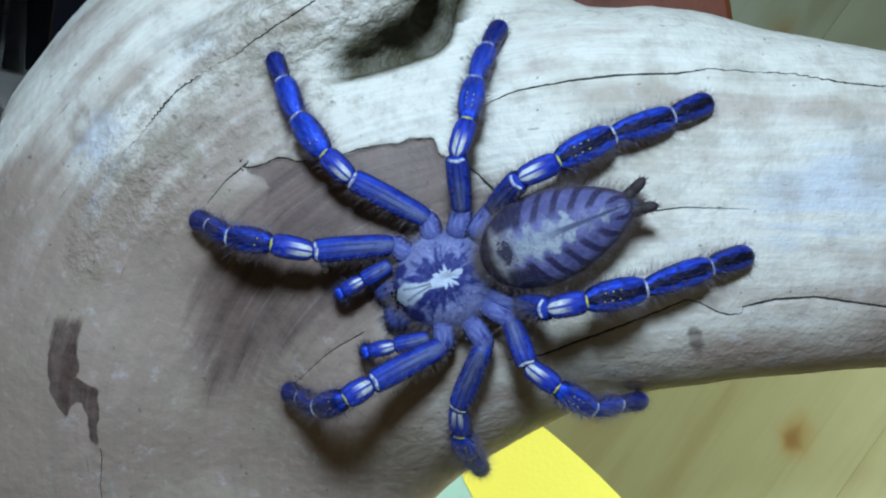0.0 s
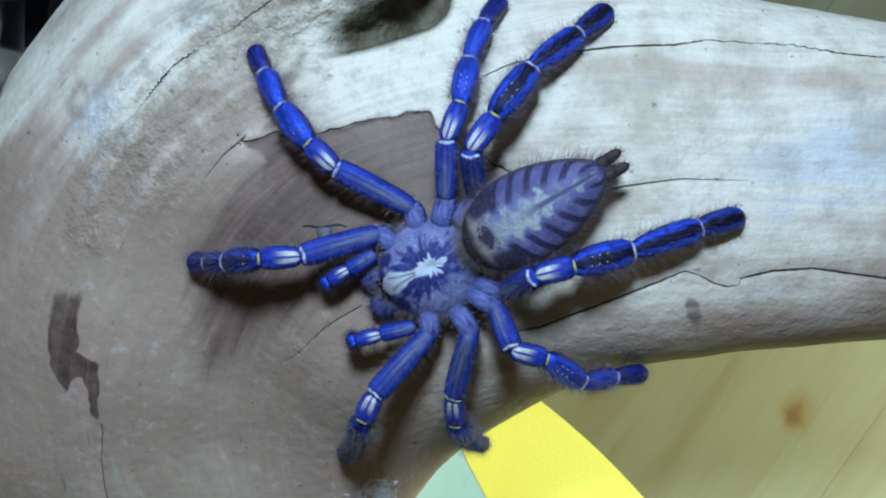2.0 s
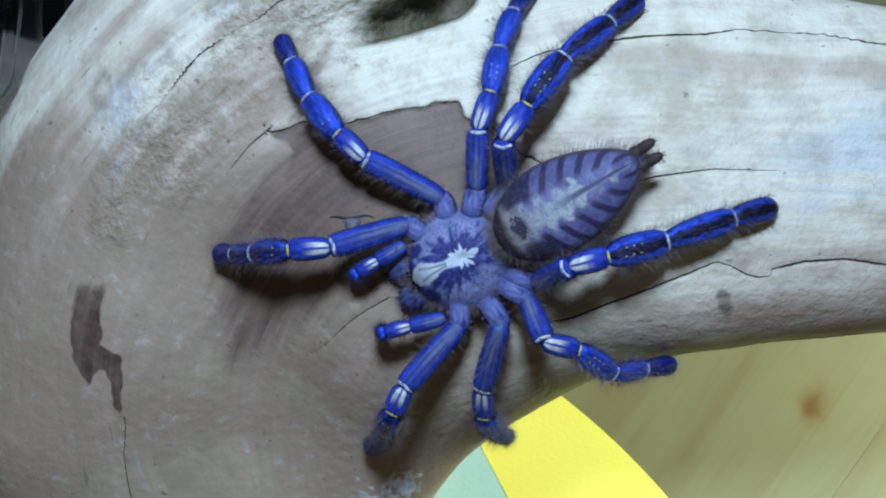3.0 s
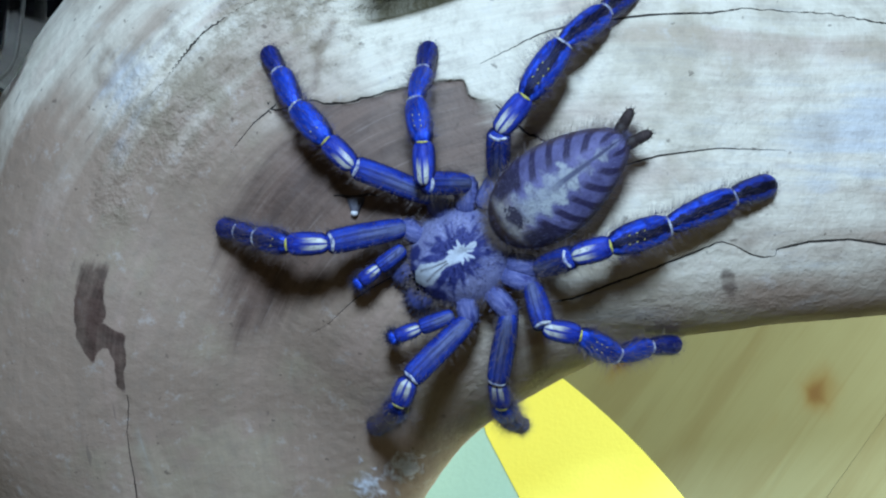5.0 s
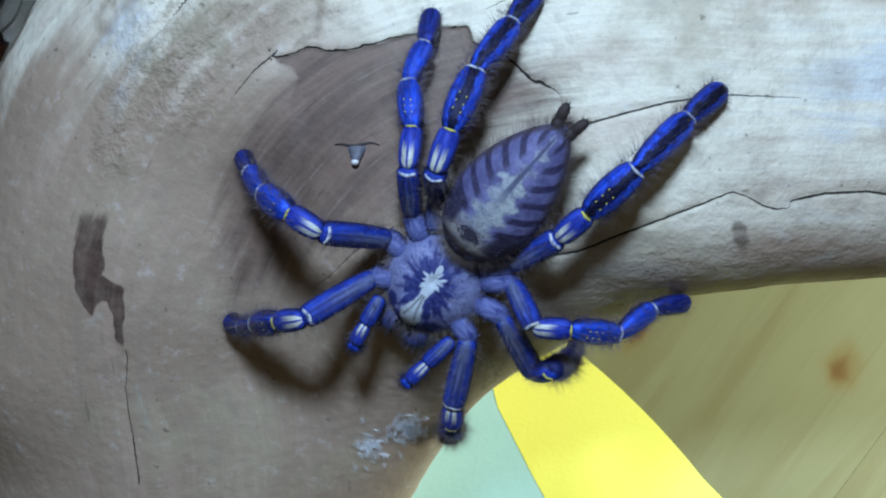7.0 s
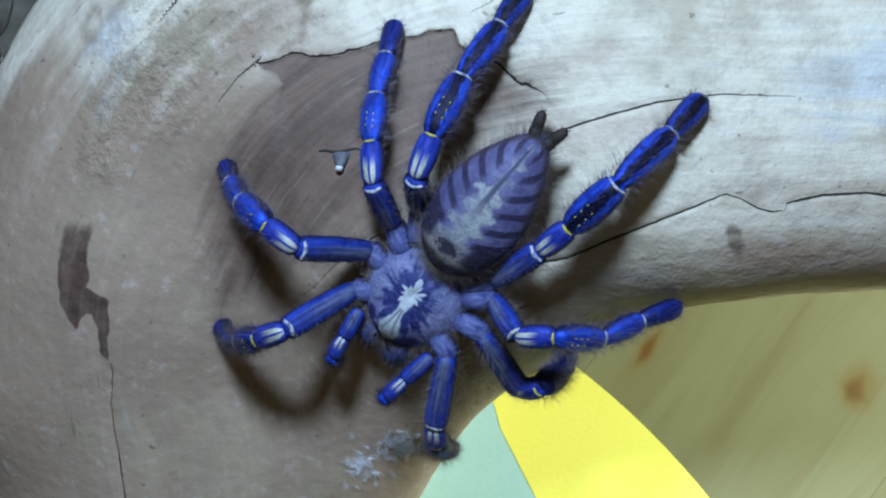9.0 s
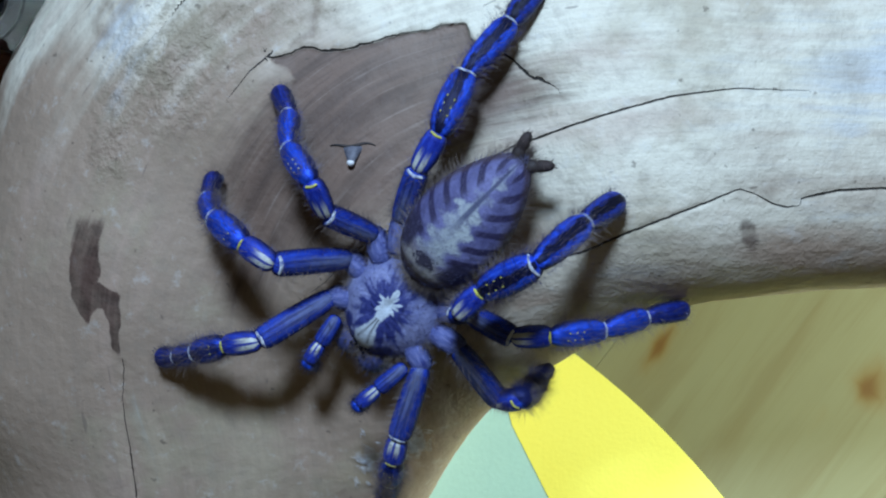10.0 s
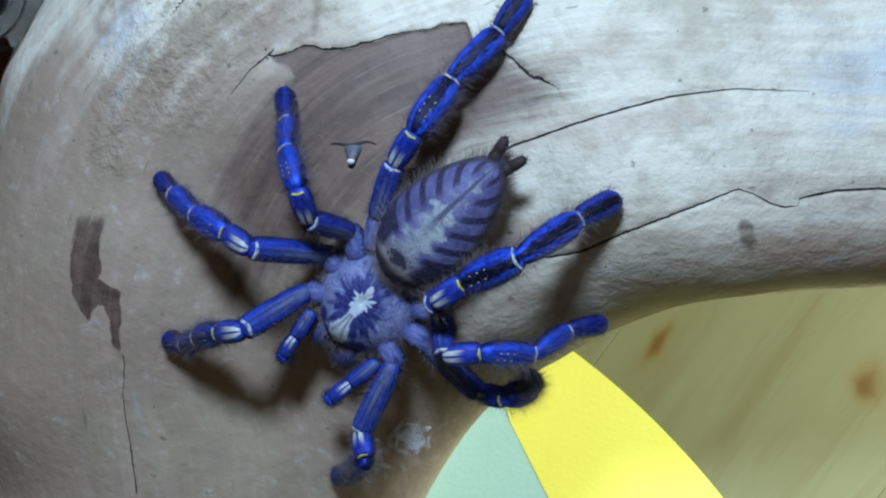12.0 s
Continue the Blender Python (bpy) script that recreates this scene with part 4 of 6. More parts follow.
def build_leg(body, key, pair, seed):
    made = []
    for i, kind in enumerate(KINDS):
        length, thick = LENGTHS[key][i] / 100, THICK[pair][i] / 100
        main = {"first": LEG_SHADED, "fourth": LEG_DARK}.get(pair, LEG_BLUE)
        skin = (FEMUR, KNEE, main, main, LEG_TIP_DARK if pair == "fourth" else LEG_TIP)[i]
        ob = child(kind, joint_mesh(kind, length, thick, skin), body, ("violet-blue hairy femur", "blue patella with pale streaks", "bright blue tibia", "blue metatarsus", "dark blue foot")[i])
        if kind == "femur":
            child("joint_band", band_mesh("joint_band", 0.965 * length, 0.00062, thick * 0.89, WHITE_BAND, arc=0.95), ob, "white band round the joint")
        if kind == "patella":
            child("joint_band", band_mesh("joint_band", 0.970 * length, 0.00042, thick * 0.84, YELLOW_BAND, arc=0.66), ob, "yellow band round the joint")
        if kind == "tibia":
            child("joint_band", band_mesh("joint_band", 0.965 * length, 0.00042, thick * 0.79, WHITE_BAND, arc=1.2), ob, "white band round the joint")
            bm = bmesh.new()
            for n in range(3 if pair in ("third", "fourth") else 1):
                for side in (-1, 1):
                    a = side * 0.26
                    r = thick * 1.035
                    m = Matrix.LocRotScale((length * (0.22 + 0.13 * n + 0.02 * side), r * math.sin(a), r * 0.92 * math.cos(a)), Euler((-a, 0, 0)), (1.6, 0.8, 0.35))
                    bmesh.ops.create_icosphere(bm, subdivisions=1, radius=0.00015, matrix=m)
            child("spots", mesh_of("spots", bm, YELLOW_DOT), ob, "rows of small yellow spots")
        if kind == "metatarsus":
            child("joint_band", band_mesh("joint_band", 0.972 * length, 0.00035, thick * 0.84, WHITE_BAND, arc=0.9), ob, "thin pale band")
        if kind == "tarsus":
            bm = tube(bmesh.new(), [(length * 0.66, thick * 0.7, thick * 0.3, -thick * 0.65), (length * 0.80, thick * 0.95, thick * 0.4, -thick * 0.55), (length * 0.92, thick * 0.8, thick * 0.36, -thick * 0.45), (length * 0.98, thick * 0.4, thick * 0.2, -thick * 0.4)], 14)
            child("foot_pad", mesh_of("foot_pad", bm, PAD), ob, "dark velvety foot pad")
            if pair == "fourth":
                tuft = tube(bmesh.new(), [(length * 0.965, thick * 0.62, thick * 0.55, thick * 0.05), (length * 0.99, thick * 0.60, thick * 0.52, 0.0), (length * 1.02, thick * 0.46, thick * 0.40, -thick * 0.05), (length * 1.045, thick * 0.15, thick * 0.14, -thick * 0.1)], 12)
                child("claw_tuft", mesh_of("claw_tuft", tuft, PALE_PAD), ob, "pale grey tuft at the tip")
            for side in (-1, 1):
                bm = tube(bmesh.new(), [(length * 0.97, 0.00012, 0.00012, thick * 0.2), (length * 1.03, 0.0001, 0.0001, thick * 0.12), (length * 1.07, 0.00003, 0.00003, -thick * 0.2)], 6)
                for v in bm.verts:
                    v.co.y += side * thick * 0.35
                child("claw", mesh_of("claw", bm, CLAW), ob, "tiny black claw")
        hairy = {"femur": (420, 0.0010), "patella": (160, 0.0009), "tibia": (420, 0.0012), "metatarsus": (420, 0.0012), "tarsus": (420, 0.0010)}[kind]
        verts, faces = joint_hairs(length, thick, int(hairy[0] * (1.3 if pair == "fourth" else 1.0)), hairy[1] * (1.15 if pair == "fourth" else 1.0), seed * 10 + i, width=0.000024)
        hair_part("bristles", verts, faces, HAIR_BLUE if kind in ("tibia", "metatarsus", "patella") else HAIR_GREY, ob)
        verts, faces = joint_hairs(length, thick, {"femur": 420, "patella": 130, "tibia": 520, "metatarsus": 380, "tarsus": 90}[kind], hairy[1] * 2.7, seed * 10 + i + 500, 2.9, 0.35, 0.000022)
        hair_part("long_hairs", verts, faces, HAIR_BROWN, ob)
        made.append(ob)
    made.append((key, [v / 100 for v in LENGTHS[key]]))
    return made


def carapace_mesh():
    """A low rounded shield with a raised head and shallow grooves that run to its middle."""
    bm = bmesh.new()
    n_ring, n_side = 46, 96
    rows = []
    for i in range(n_ring + 1):
        rho = i / n_ring
        row = []
        for j in range(n_side):
            a = 2 * math.pi * j / n_side
            rx = 0.92 if math.cos(a) > 0 else 0.84
            ry = 0.90 - 0.16 * max(0.0, math.cos(a)) ** 2 - 0.04 * max(0.0, -math.cos(a))
            x, y = rho * rx * math.cos(a), rho * ry * math.sin(a)
            z = 0.42 * (1 - rho**2.6) - 0.10 * rho**6
            head = math.exp(-(((x - 0.55) / 0.34) ** 2 + (y / 0.30) ** 2))
            z += 0.12 * head
            groove = 0.5 + 0.5 * math.cos(8 * a + 0.4)
            z -= 0.013 * groove**6 * math.sin(math.pi * min(1, rho)) * (1 - head)
            z -= 0.05 * math.exp(-(((x + 0.12) / 0.10) ** 2 + (y / 0.07) ** 2))
            row.append(bm.verts.new((x / 100, y / 100, z / 100)))
            if i == 0:
                break
        rows.append(row)
    for j in range(n_side):
        bm.faces.new((rows[0][0], rows[1][j], rows[1][(j + 1) % n_side]))
    for a, b in zip(rows[1:], rows[2:]):
        for j in range(n_side):
            bm.faces.new((a[j], b[j], b[(j + 1) % n_side], a[(j + 1) % n_side]))
    under = [bm.verts.new((v.co.x * 0.93, v.co.y * 0.93, v.co.z - 0.0035)) for v in rows[-1]]
    for j in range(n_side):
        bm.faces.new((rows[-1][j], under[j], under[(j + 1) % n_side], rows[-1][(j + 1) % n_side]))
    bm.faces.new(under[::-1])
    bmesh.ops.recalc_face_normals(bm, faces=bm.faces)
    return bm


def carapace_fields(co):
    x, y = co[:, 0] * 100, co[:, 1] * 100
    a, r = np.arctan2(y, x + 0.12), np.hypot(x + 0.12, y)
    wob = soft_noise(co * 100, 6.0, 3, 2)
    star = 0.150 + 0.030 * np.cos(11 * a + 0.7 + 2.0 * wob) + 0.030 * np.cos(5 * a + 2.1) + 0.085 * wob - r * 0.85
    neck_w = np.interp(x, [-0.1, 0.12, 0.22, 0.30, 0.55, 0.70, 0.80], [0.12, 0.085, 0.06, 0.09, 0.20, 0.15, 0.02])
    neck = np.where((x > -0.1) & (x < 0.82), neck_w - np.abs(y) + 0.02 * wob, -1)
    white = np.maximum(star, neck)
    line = np.exp(-((np.abs(np.abs(y) - np.interp(x, [0.2, 0.4, 0.6], [0.02, 0.05, 0.09])) / 0.016) ** 2)) * ((x > 0.15) & (x < 0.62))
    ray = np.cos(30 * a + 3.0 * wob) * np.clip(r * 2, 0, 1)
    dark = np.clip(1.28 - np.hypot((x - 0.05) / 0.66, y / 0.47) + 0.16 * np.cos(14 * np.arctan2(y, x)) * np.clip(r * 2, 0, 1) + 0.12 * ray + 0.20 * wob, 0, 1)
    dark = np.maximum(dark, np.clip(0.16 + 0.17 * ray + 0.3 * wob, 0, 1) * (r > 0.3))
    dark = np.maximum(dark, np.clip(1.1 - np.hypot((x - 0.62) / 0.26, (np.abs(y) - 0.40) / 0.18) + 0.2 * wob, 0, 1))
    dark = np.maximum(dark, np.clip(1.4 - np.hypot((x - 0.80) / 0.20, y / 0.36), 0, 1))
    return white, np.clip(line, 0, 1), dark


def carapace_material():
    k = Nodes("lilac_carapace_with_white_mark", 0.60, 0.1, 0.35)
    fuzz = k.noise(k.xyz, 900.0, 4.0, 0.7)
    cloud = k.noise(k.xyz, 240.0, 4.0)
    col = k.mix(k.step(cloud, 0.35, 0.65), (0.17, 0.19, 0.37), (0.27, 0.29, 0.49))
    col = k.mix(k.step(fuzz, 0.5, 0.75, 0.0, 0.5), col, (0.19, 0.18, 0.36))
    col = k.mix(k.step(k.math("ADD", k.attr("dark"), k.math("MULTIPLY", k.math("SUBTRACT", fuzz, 0.5), 0.7)), 0.22, 0.62, 0.0, 0.93), col, (0.018, 0.026, 0.16))
    white = k.step(k.math("ADD", k.attr("white"), k.math("MULTIPLY", k.math("SUBTRACT", fuzz, 0.5), 0.10)), -0.02, 0.03)
    col = k.mix(white, col, k.mix(cloud, (0.54, 0.59, 0.68), (0.42, 0.46, 0.46)))
    col = k.mix(k.math("MULTIPLY", k.attr("line"), white), col, (0.10, 0.10, 0.11))
    k.color(col).bump(k.math("ADD", fuzz, cloud), 0.7, 0.0004)
    return k.m


CARAPACE = carapace_material()


def abdomen_material():
    k = Nodes("striped_lilac_abdomen", 0.62, 0.05, 0.35)
    s, ang = k.attr("s"), k.math("ABSOLUTE", k.attr("ang"))
    fuzz = k.noise(k.xyz, 900.0, 4.0, 0.7)
    cloud = k.noise(k.xyz, 260.0, 4.0)
    rag = k.math("MULTIPLY", k.math("SUBTRACT", cloud, 0.5), 0.55)
    col = k.mix(k.step(cloud, 0.35, 0.65), (0.082, 0.080, 0.190), (0.145, 0.143, 0.295))
    # slanting dark stripes on both flanks
    wave = k.math("SINE", k.math("MULTIPLY", k.math("ADD", k.math("SUBTRACT", s, k.math("MULTIPLY", ang, 0.11)), k.math("MULTIPLY", rag, 0.05)), 56.0))
    flank = k.math("MULTIPLY", k.step(k.math("ADD", ang, k.math("MULTIPLY", rag, 0.5)), 0.30, 0.52), k.step(s, 0.16, 0.26))
    col = k.mix(k.math("MULTIPLY", k.step(k.math("ADD", wave, k.math("MULTIPLY", rag, 2.2)), -0.1, 0.75), k.math("MULTIPLY", flank, 0.92)), col, (0.020, 0.015, 0.050))
    # pale band along the back, scalloped, with a dark middle line
    edge = k.math("ADD", k.math("MULTIPLY", k.math("SINE", k.math("MULTIPLY", s, 56.0)), 0.13), k.math("SUBTRACT", 0.48, k.math("MULTIPLY", s, 0.36)))
    pale = k.step(k.math("SUBTRACT", edge, k.math("ADD", ang, k.math("ADD", rag, k.math("MULTIPLY", k.math("SUBTRACT", fuzz, 0.5), 0.5)))), -0.10, 0.16)
    col = k.mix(k.math("MULTIPLY", pale, k.step(s, 0.72, 0.95, 0.95, 0.25)), col, k.mix(k.step(cloud, 0.3, 0.7), (0.36, 0.39, 0.39), (0.17, 0.18, 0.27)))
    mid = k.math("MULTIPLY", k.step(k.math("ADD", ang, k.math("MULTIPLY", rag, 0.10)), 0.03, 0.10, 1.0, 0.0), k.step(s, 0.40, 0.6, 0.15, 0.9))
    col = k.mix(mid, col, (0.04, 0.045, 0.10))
    # cream front, dark shoulders and a dark pair of spots on the middle line
    fore = k.step(k.math("ADD", s, k.math("MULTIPLY", rag, 0.25)), 0.14, 0.30, 1.0, 0.0)
    col = k.mix(k.math("MULTIPLY", fore, 0.8), col, (0.30, 0.27, 0.24))
    near = lambda at, width: k.step(k.math("ABSOLUTE", k.math("SUBTRACT", k.math("ADD", s, k.math("MULTIPLY", rag, 0.20)), at)), width * 0.6, width * 1.3, 1.0, 0.0)
    shoulder = k.math("MULTIPLY", near(0.24, 0.10), k.step(k.math("ADD", ang, k.math("MULTIPLY", rag, 0.5)), 0.42, 0.62))
    spots = k.math("MULTIPLY", near(0.19, 0.05), k.step(k.math("ADD", ang, k.math("MULTIPLY", k.math("ADD", rag, k.math("SUBTRACT", fuzz, 0.5)), 1.2)), 0.16, 0.30, 1.0, 0.0))
    col = k.mix(k.math("MULTIPLY", k.math("MAXIMUM", shoulder, spots), 0.93), col, (0.022, 0.018, 0.040))
    col = k.mix(k.step(k.math("ADD", k.math("SUBTRACT", s, k.math("MULTIPLY", rag, 0.08)), k.math("MULTIPLY", ang, -0.03)), 0.065, 0.13, 1.0, 0.0), col, (0.040, 0.024, 0.018))
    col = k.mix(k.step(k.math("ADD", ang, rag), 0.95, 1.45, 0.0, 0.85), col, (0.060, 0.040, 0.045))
    col = k.mix(k.step(s, 0.93, 0.985, 0.0, 0.9), col, (0.02, 0.015, 0.02))
    col = k.mix(k.step(fuzz, 0.48, 0.72, 0.0, 0.60), col, (0.060, 0.055, 0.11))
    k.color(col).bump(k.math("ADD", fuzz, cloud), 0.7, 0.0004)
    return k.m


ABDOMEN = abdomen_material()
SPINNERET = plain("dark_brown_spinneret", (0.022, 0.015, 0.014), (0.045, 0.030, 0.027), 0.7, 500.0)
JAW = cuticle("slate_blue_jaw_skin", (0.040, 0.055, 0.20), (0.10, 0.12, 0.34), 0.0, 0.6, 0.0)
EYE = Nodes("black_eye", 0.08).color((0.004, 0.004, 0.006)).m


def body_hairs(parent, points, normals, count, long, seed, material, back, name="down", width=0.00003):
    rnd = np.random.default_rng(seed)
    i = rnd.integers(0, len(points), count)
    base = points[i] + rnd.normal(0, 0.0001, (count, 3))
    way = normals[i] + np.array((back, 0, 0)) + rnd.normal(0, (0.3, 0.3, 0.2), (count, 3))
    way /= np.linalg.norm(way, axis=1, keepdims=True)
    verts, faces = needles(base, base + way * (long * rnd.uniform(0.4, 1.2, count))[:, None], width * rnd.uniform(0.7, 1.3, count))
    return hair_part(name, verts, faces, material, parent)


def normals_of(data):
    out = np.empty(len(data.vertices) * 3)
    data.vertex_normals.foreach_get("vector", out)
    return out.reshape(-1, 3)


def places_of(data):
    out = np.empty(len(data.vertices) * 3)
    data.vertices.foreach_get("co", out)
    return out.reshape(-1, 3)


def tarantula():
    body = tagged(new("tarantula"), "metallic blue hairy tarantula with banded legs on pale driftwood", "spider")
    # shield
    shield = child("carapace", mesh_of("carapace", carapace_mesh(), CARAPACE), body, "lilac fuzzy carapace with a white mark", pose(0.0, 0, -0.0042) @ Matrix.Diagonal((1.13, 1.10, 1.1, 1)))
    co = places_of(shield.data)
    for key, values in zip(("white", "line", "dark"), carapace_fields(co)):
        shield.data.attributes.new(key, "FLOAT", "POINT").data.foreach_set("value", values.astype(np.float32))
    nor = normals_of(shield.data)
    upper = nor[:, 2] > 0.05
    white, _, dark = carapace_fields(co)
    plainer = upper & (white < -0.03) & (dark < 0.3)
    body_hairs(shield, co[plainer], nor[plainer], 2200, 0.0007, 1, HAIR_LILAC, -0.9, width=0.000022)
    darker = upper & (white < -0.02) & (dark >= 0.3)
    body_hairs(shield, co[darker], nor[darker], 1500, 0.0008, 2, HAIR_BLUE, -0.9, "dark_down", 0.000025)
    rim = (np.hypot(co[:, 0] / 0.0085, co[:, 1] / 0.0080) > 0.93)
    body_hairs(shield, co[rim], nor[rim], 1600, 0.0022, 3, HAIR_BROWN, 0.25, "fringe", 0.000025)
    for x, y, r in ((0.80, 0.05, 0.030), (0.80, -0.05, 0.030), (0.83, 0.13, 0.026), (0.83, -0.13, 0.026), (0.76, 0.12, 0.022), (0.76, -0.12, 0.022), (0.74, 0.17, 0.018), (0.74, -0.17, 0.018)):
        bm = bmesh.new()
        bmesh.ops.create_uvsphere(bm, u_segments=12, v_segments=8, radius=r / 100)
        child("eye", mesh_of("eye", bm, EYE), shield, "tiny black eye", pose(x / 100, y / 100, 0.0021))
    # jaws
    for side in (-1, 1):
        bm = tube(bmesh.new(), [(0.0, 0.0020, 0.0022, 0), (0.001, 0.0027, 0.0030, 0), (0.003, 0.0030, 0.0033, 0), (0.0048, 0.0027, 0.0030, -0.0004), (0.0062, 0.0018, 0.0020, -0.0010), (0.0067, 0.0008, 0.0008, -0.0013)], 18)
        jaw = child("chelicera", mesh_of("chelicera", bm, JAW), body, "fuzzy slate-blue jaw", pose(0.0080, side * 0.0025, -0.0056, 0, 28, side * 5))
        jaw.data.attributes.new("ang", "FLOAT", "POINT").data.foreach_set("value", [1.0] * len(jaw.data.vertices))
        body_hairs(jaw, places_of(jaw.data), normals_of(jaw.data), 900, 0.0018, 7 + side, HAIR_GREY, 0.5, "bristles")
    # hips
    for key, (x, y, z) in HIPS.items():
        v = Vector((x, y, 0)) / 100
        a = math.degrees(math.atan2(y, x * 0.8))
        inner = v * 0.60
        length = (v - inner).length + 0.0006
        bm = tube(bmesh.new(), [(0.0, 0.0015, 0.0015, 0), (0.1 * length, 0.0020, 0.0020, 0), (0.45 * length, 0.0022, 0.0022, 0), (0.75 * length, 0.0021, 0.0021, 0), (0.95 * length, 0.0018, 0.0018, 0), (1.12 * length, 0.0010, 0.0010, 0)], 16)
        hip = child("coxa", mesh_of("coxa", bm, COXA), body, "lilac fuzzy hip joint", pose(inner.x, inner.y, z / 100 - 0.0008, 0, 0, math.degrees(math.atan2(v.y - inner.y, v.x - inner.x))))
        hip.data.attributes.new("ang", "FLOAT", "POINT").data.foreach_set("value", [math.atan2(abs(q.co.y), q.co.z) for q in hip.data.vertices])
        body_hairs(hip, places_of(hip.data), normals_of(hip.data), 420, 0.0006, int(a) + 400, HAIR_LILAC, 0.4, width=0.00002)
    # feelers
    for side, base, tip, low in ((-1, PALPS[0], PALPS[1], PALPS[2]), (1, PALPS[3], PALPS[4], PALPS[5])):
        base, tip, low = (Vector(q) / 100 for q in (base, tip, low))
        chain = [base, base.lerp(tip, 0.58), tip, tip.lerp(low, 0.45), low]
        palp = None
        for i, (kind, thick, skin, name) in enumerate((("femur", 0.00158, FEMUR, "pedipalp"), ("patella", 0.00150, KNEE, "palp_knee"), ("tibia", 0.00148, LEG_BLUE, "palp_shin"), ("tarsus", 0.00140, LEG_TIP, "palp_tip"))):
            a, b = chain[i], chain[i + 1]
            ob = child(name, joint_mesh(kind, (b - a).length, thick, skin), palp or body, ("short violet-blue feeler", "blue joint with pale streaks", "", "dark blue feeler tip")[i])
            m = aim(a, b, Vector((0, 0, 1)))
            ob.matrix_basis = palp.matrix_basis.inverted() @ m if palp else m
            verts, faces = joint_hairs((b - a).length, thick, 160, 0.0017, 900 + side + 5 * i, width=0.000028)
            hair_part("bristles", verts, faces, HAIR_GREY, palp or ob).matrix_basis = ob.matrix_basis if palp else Matrix()
            palp = palp or ob
    # abdomen: its front end at its own origin, growing backwards
    bm = bmesh.new()
    n_s, n_a = 90, 72
    length = 0.0286
    prev = None
    svals = []
    for i in range(n_s + 1):
        s = 0.5 - 0.5 * math.cos(math.pi * i / n_s)
        r = 0.975 * (math.sin(math.pi * s ** 0.88) ** 0.54) * (1.0 - 0.22 * s) if 0 < s < 1 else 0.0
        ring = [bm.verts.new((-s * length, 0.0093 * r * math.sin(2 * math.pi * j / n_a), 0.0010 + 0.0066 * r * math.cos(2 * math.pi * j / n_a) - 0.0012 * s * s)) for j in range(n_a)] if 0 < i < n_s else [bm.verts.new((-s * length, 0, 0.0010 - 0.0012 * s * s))]
        svals += [s] * len(ring)
        if prev:
            for j in range(n_a):
                a, b = prev[j % len(prev)], prev[(j + 1) % len(prev)]
                c, d = ring[(j + 1) % len(ring)], ring[j % len(ring)]
                bm.faces.new([v for k, v in enumerate((a, b, c, d)) if v not in (a, b, c, d)[:k]])
        prev = ring
    bmesh.ops.recalc_face_normals(bm, faces=bm.faces)
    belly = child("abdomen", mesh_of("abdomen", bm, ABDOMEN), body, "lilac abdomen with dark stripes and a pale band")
    belly.data.attributes.new("s", "FLOAT", "POINT").data.foreach_set("value", svals)
    belly.data.attributes.new("ang", "FLOAT", "POINT").data.foreach_set("value", [math.atan2(abs(v.co.y) / 0.0093, (v.co.z - 0.001) / 0.0066) for v in belly.data.vertices])
    co, nor = places_of(belly.data), normals_of(belly.data)
    body_hairs(belly, co[nor[:, 2] > 0], nor[nor[:, 2] > 0], 1600, 0.0008, 21, HAIR_LILAC, -1.2, width=0.00002)
    edge = np.abs(nor[:, 2] - 0.05) < 0.35
    body_hairs(belly, co[edge], nor[edge], 1900, 0.0030, 22, HAIR_BROWN, -0.6, "long_hairs", 0.000025)
    spin = []
    for side in (-1, 1):
        bm = tube(bmesh.new(), [(-0.0004, 0.0010, 0.0010, 0), (0.0005, 0.00118, 0.00118, 0), (0.0015, 0.00112, 0.00112, 0), (0.0018, 0.00088, 0.00088, 0), (0.0021, 0.00105, 0.00105, 0), (0.0033, 0.00098, 0.00098, 0), (0.0042, 0.0008, 0.0008, 0), (0.0047, 0.0003, 0.0003, 0)], 14)
        ob = child("spinneret", mesh_of("spinneret", bm, SPINNERET), belly, "dark brown spinneret")
        ob.matrix_basis = pose(-0.0276, side * 0.0012, -0.0002, 0, -6, 180 - side * 18)
        body_hairs(ob, places_of(ob.data), normals_of(ob.data), 260, 0.0008, 40 + side, HAIR_BROWN, 0.4, "bristles", 0.000022)
        spin.append(ob)
    legs = {key: build_leg(body, key, pair, n) for n, (key, pair) in enumerate((("A", "first"), ("B", "second"), ("C", "third"), ("D", "fourth"), ("E", "fourth"), ("F", "third"), ("G", "second"), ("H", "first")))}
    return body, belly, spin, legs


def aim(a, b, up):
    """A pose at a, its x axis to b and its z axis as near up as may be."""
    x = (b - a).normalized()
    y = up.cross(x).normalized()
    z = x.cross(y)
    m = Matrix((x, y, z)).transposed().to_4x4()
    m.translation = a
    return m


PALPS = [
    (0.791, -0.626, -0.252),
    (1.771, -0.517, -0.167),
    (1.949, -0.497, -0.572),
    (0.647, 0.860, -0.289),
    (1.739, 0.673, -0.172),
    (1.915, 0.643, -0.573),
]
spider, abdomen, spinnerets, legs = tarantula()
silk_patch(-0.0188, -0.0666, 0.0601, (0.21, -0.66, 0.72), 5, 60, "small tuft of white spider silk stuck to the wood")
silk_patch(-0.0272, -0.0695, 0.0596, (0.13, -0.51, 0.85), 9, 34, "thin smear of white spider silk on the wood")


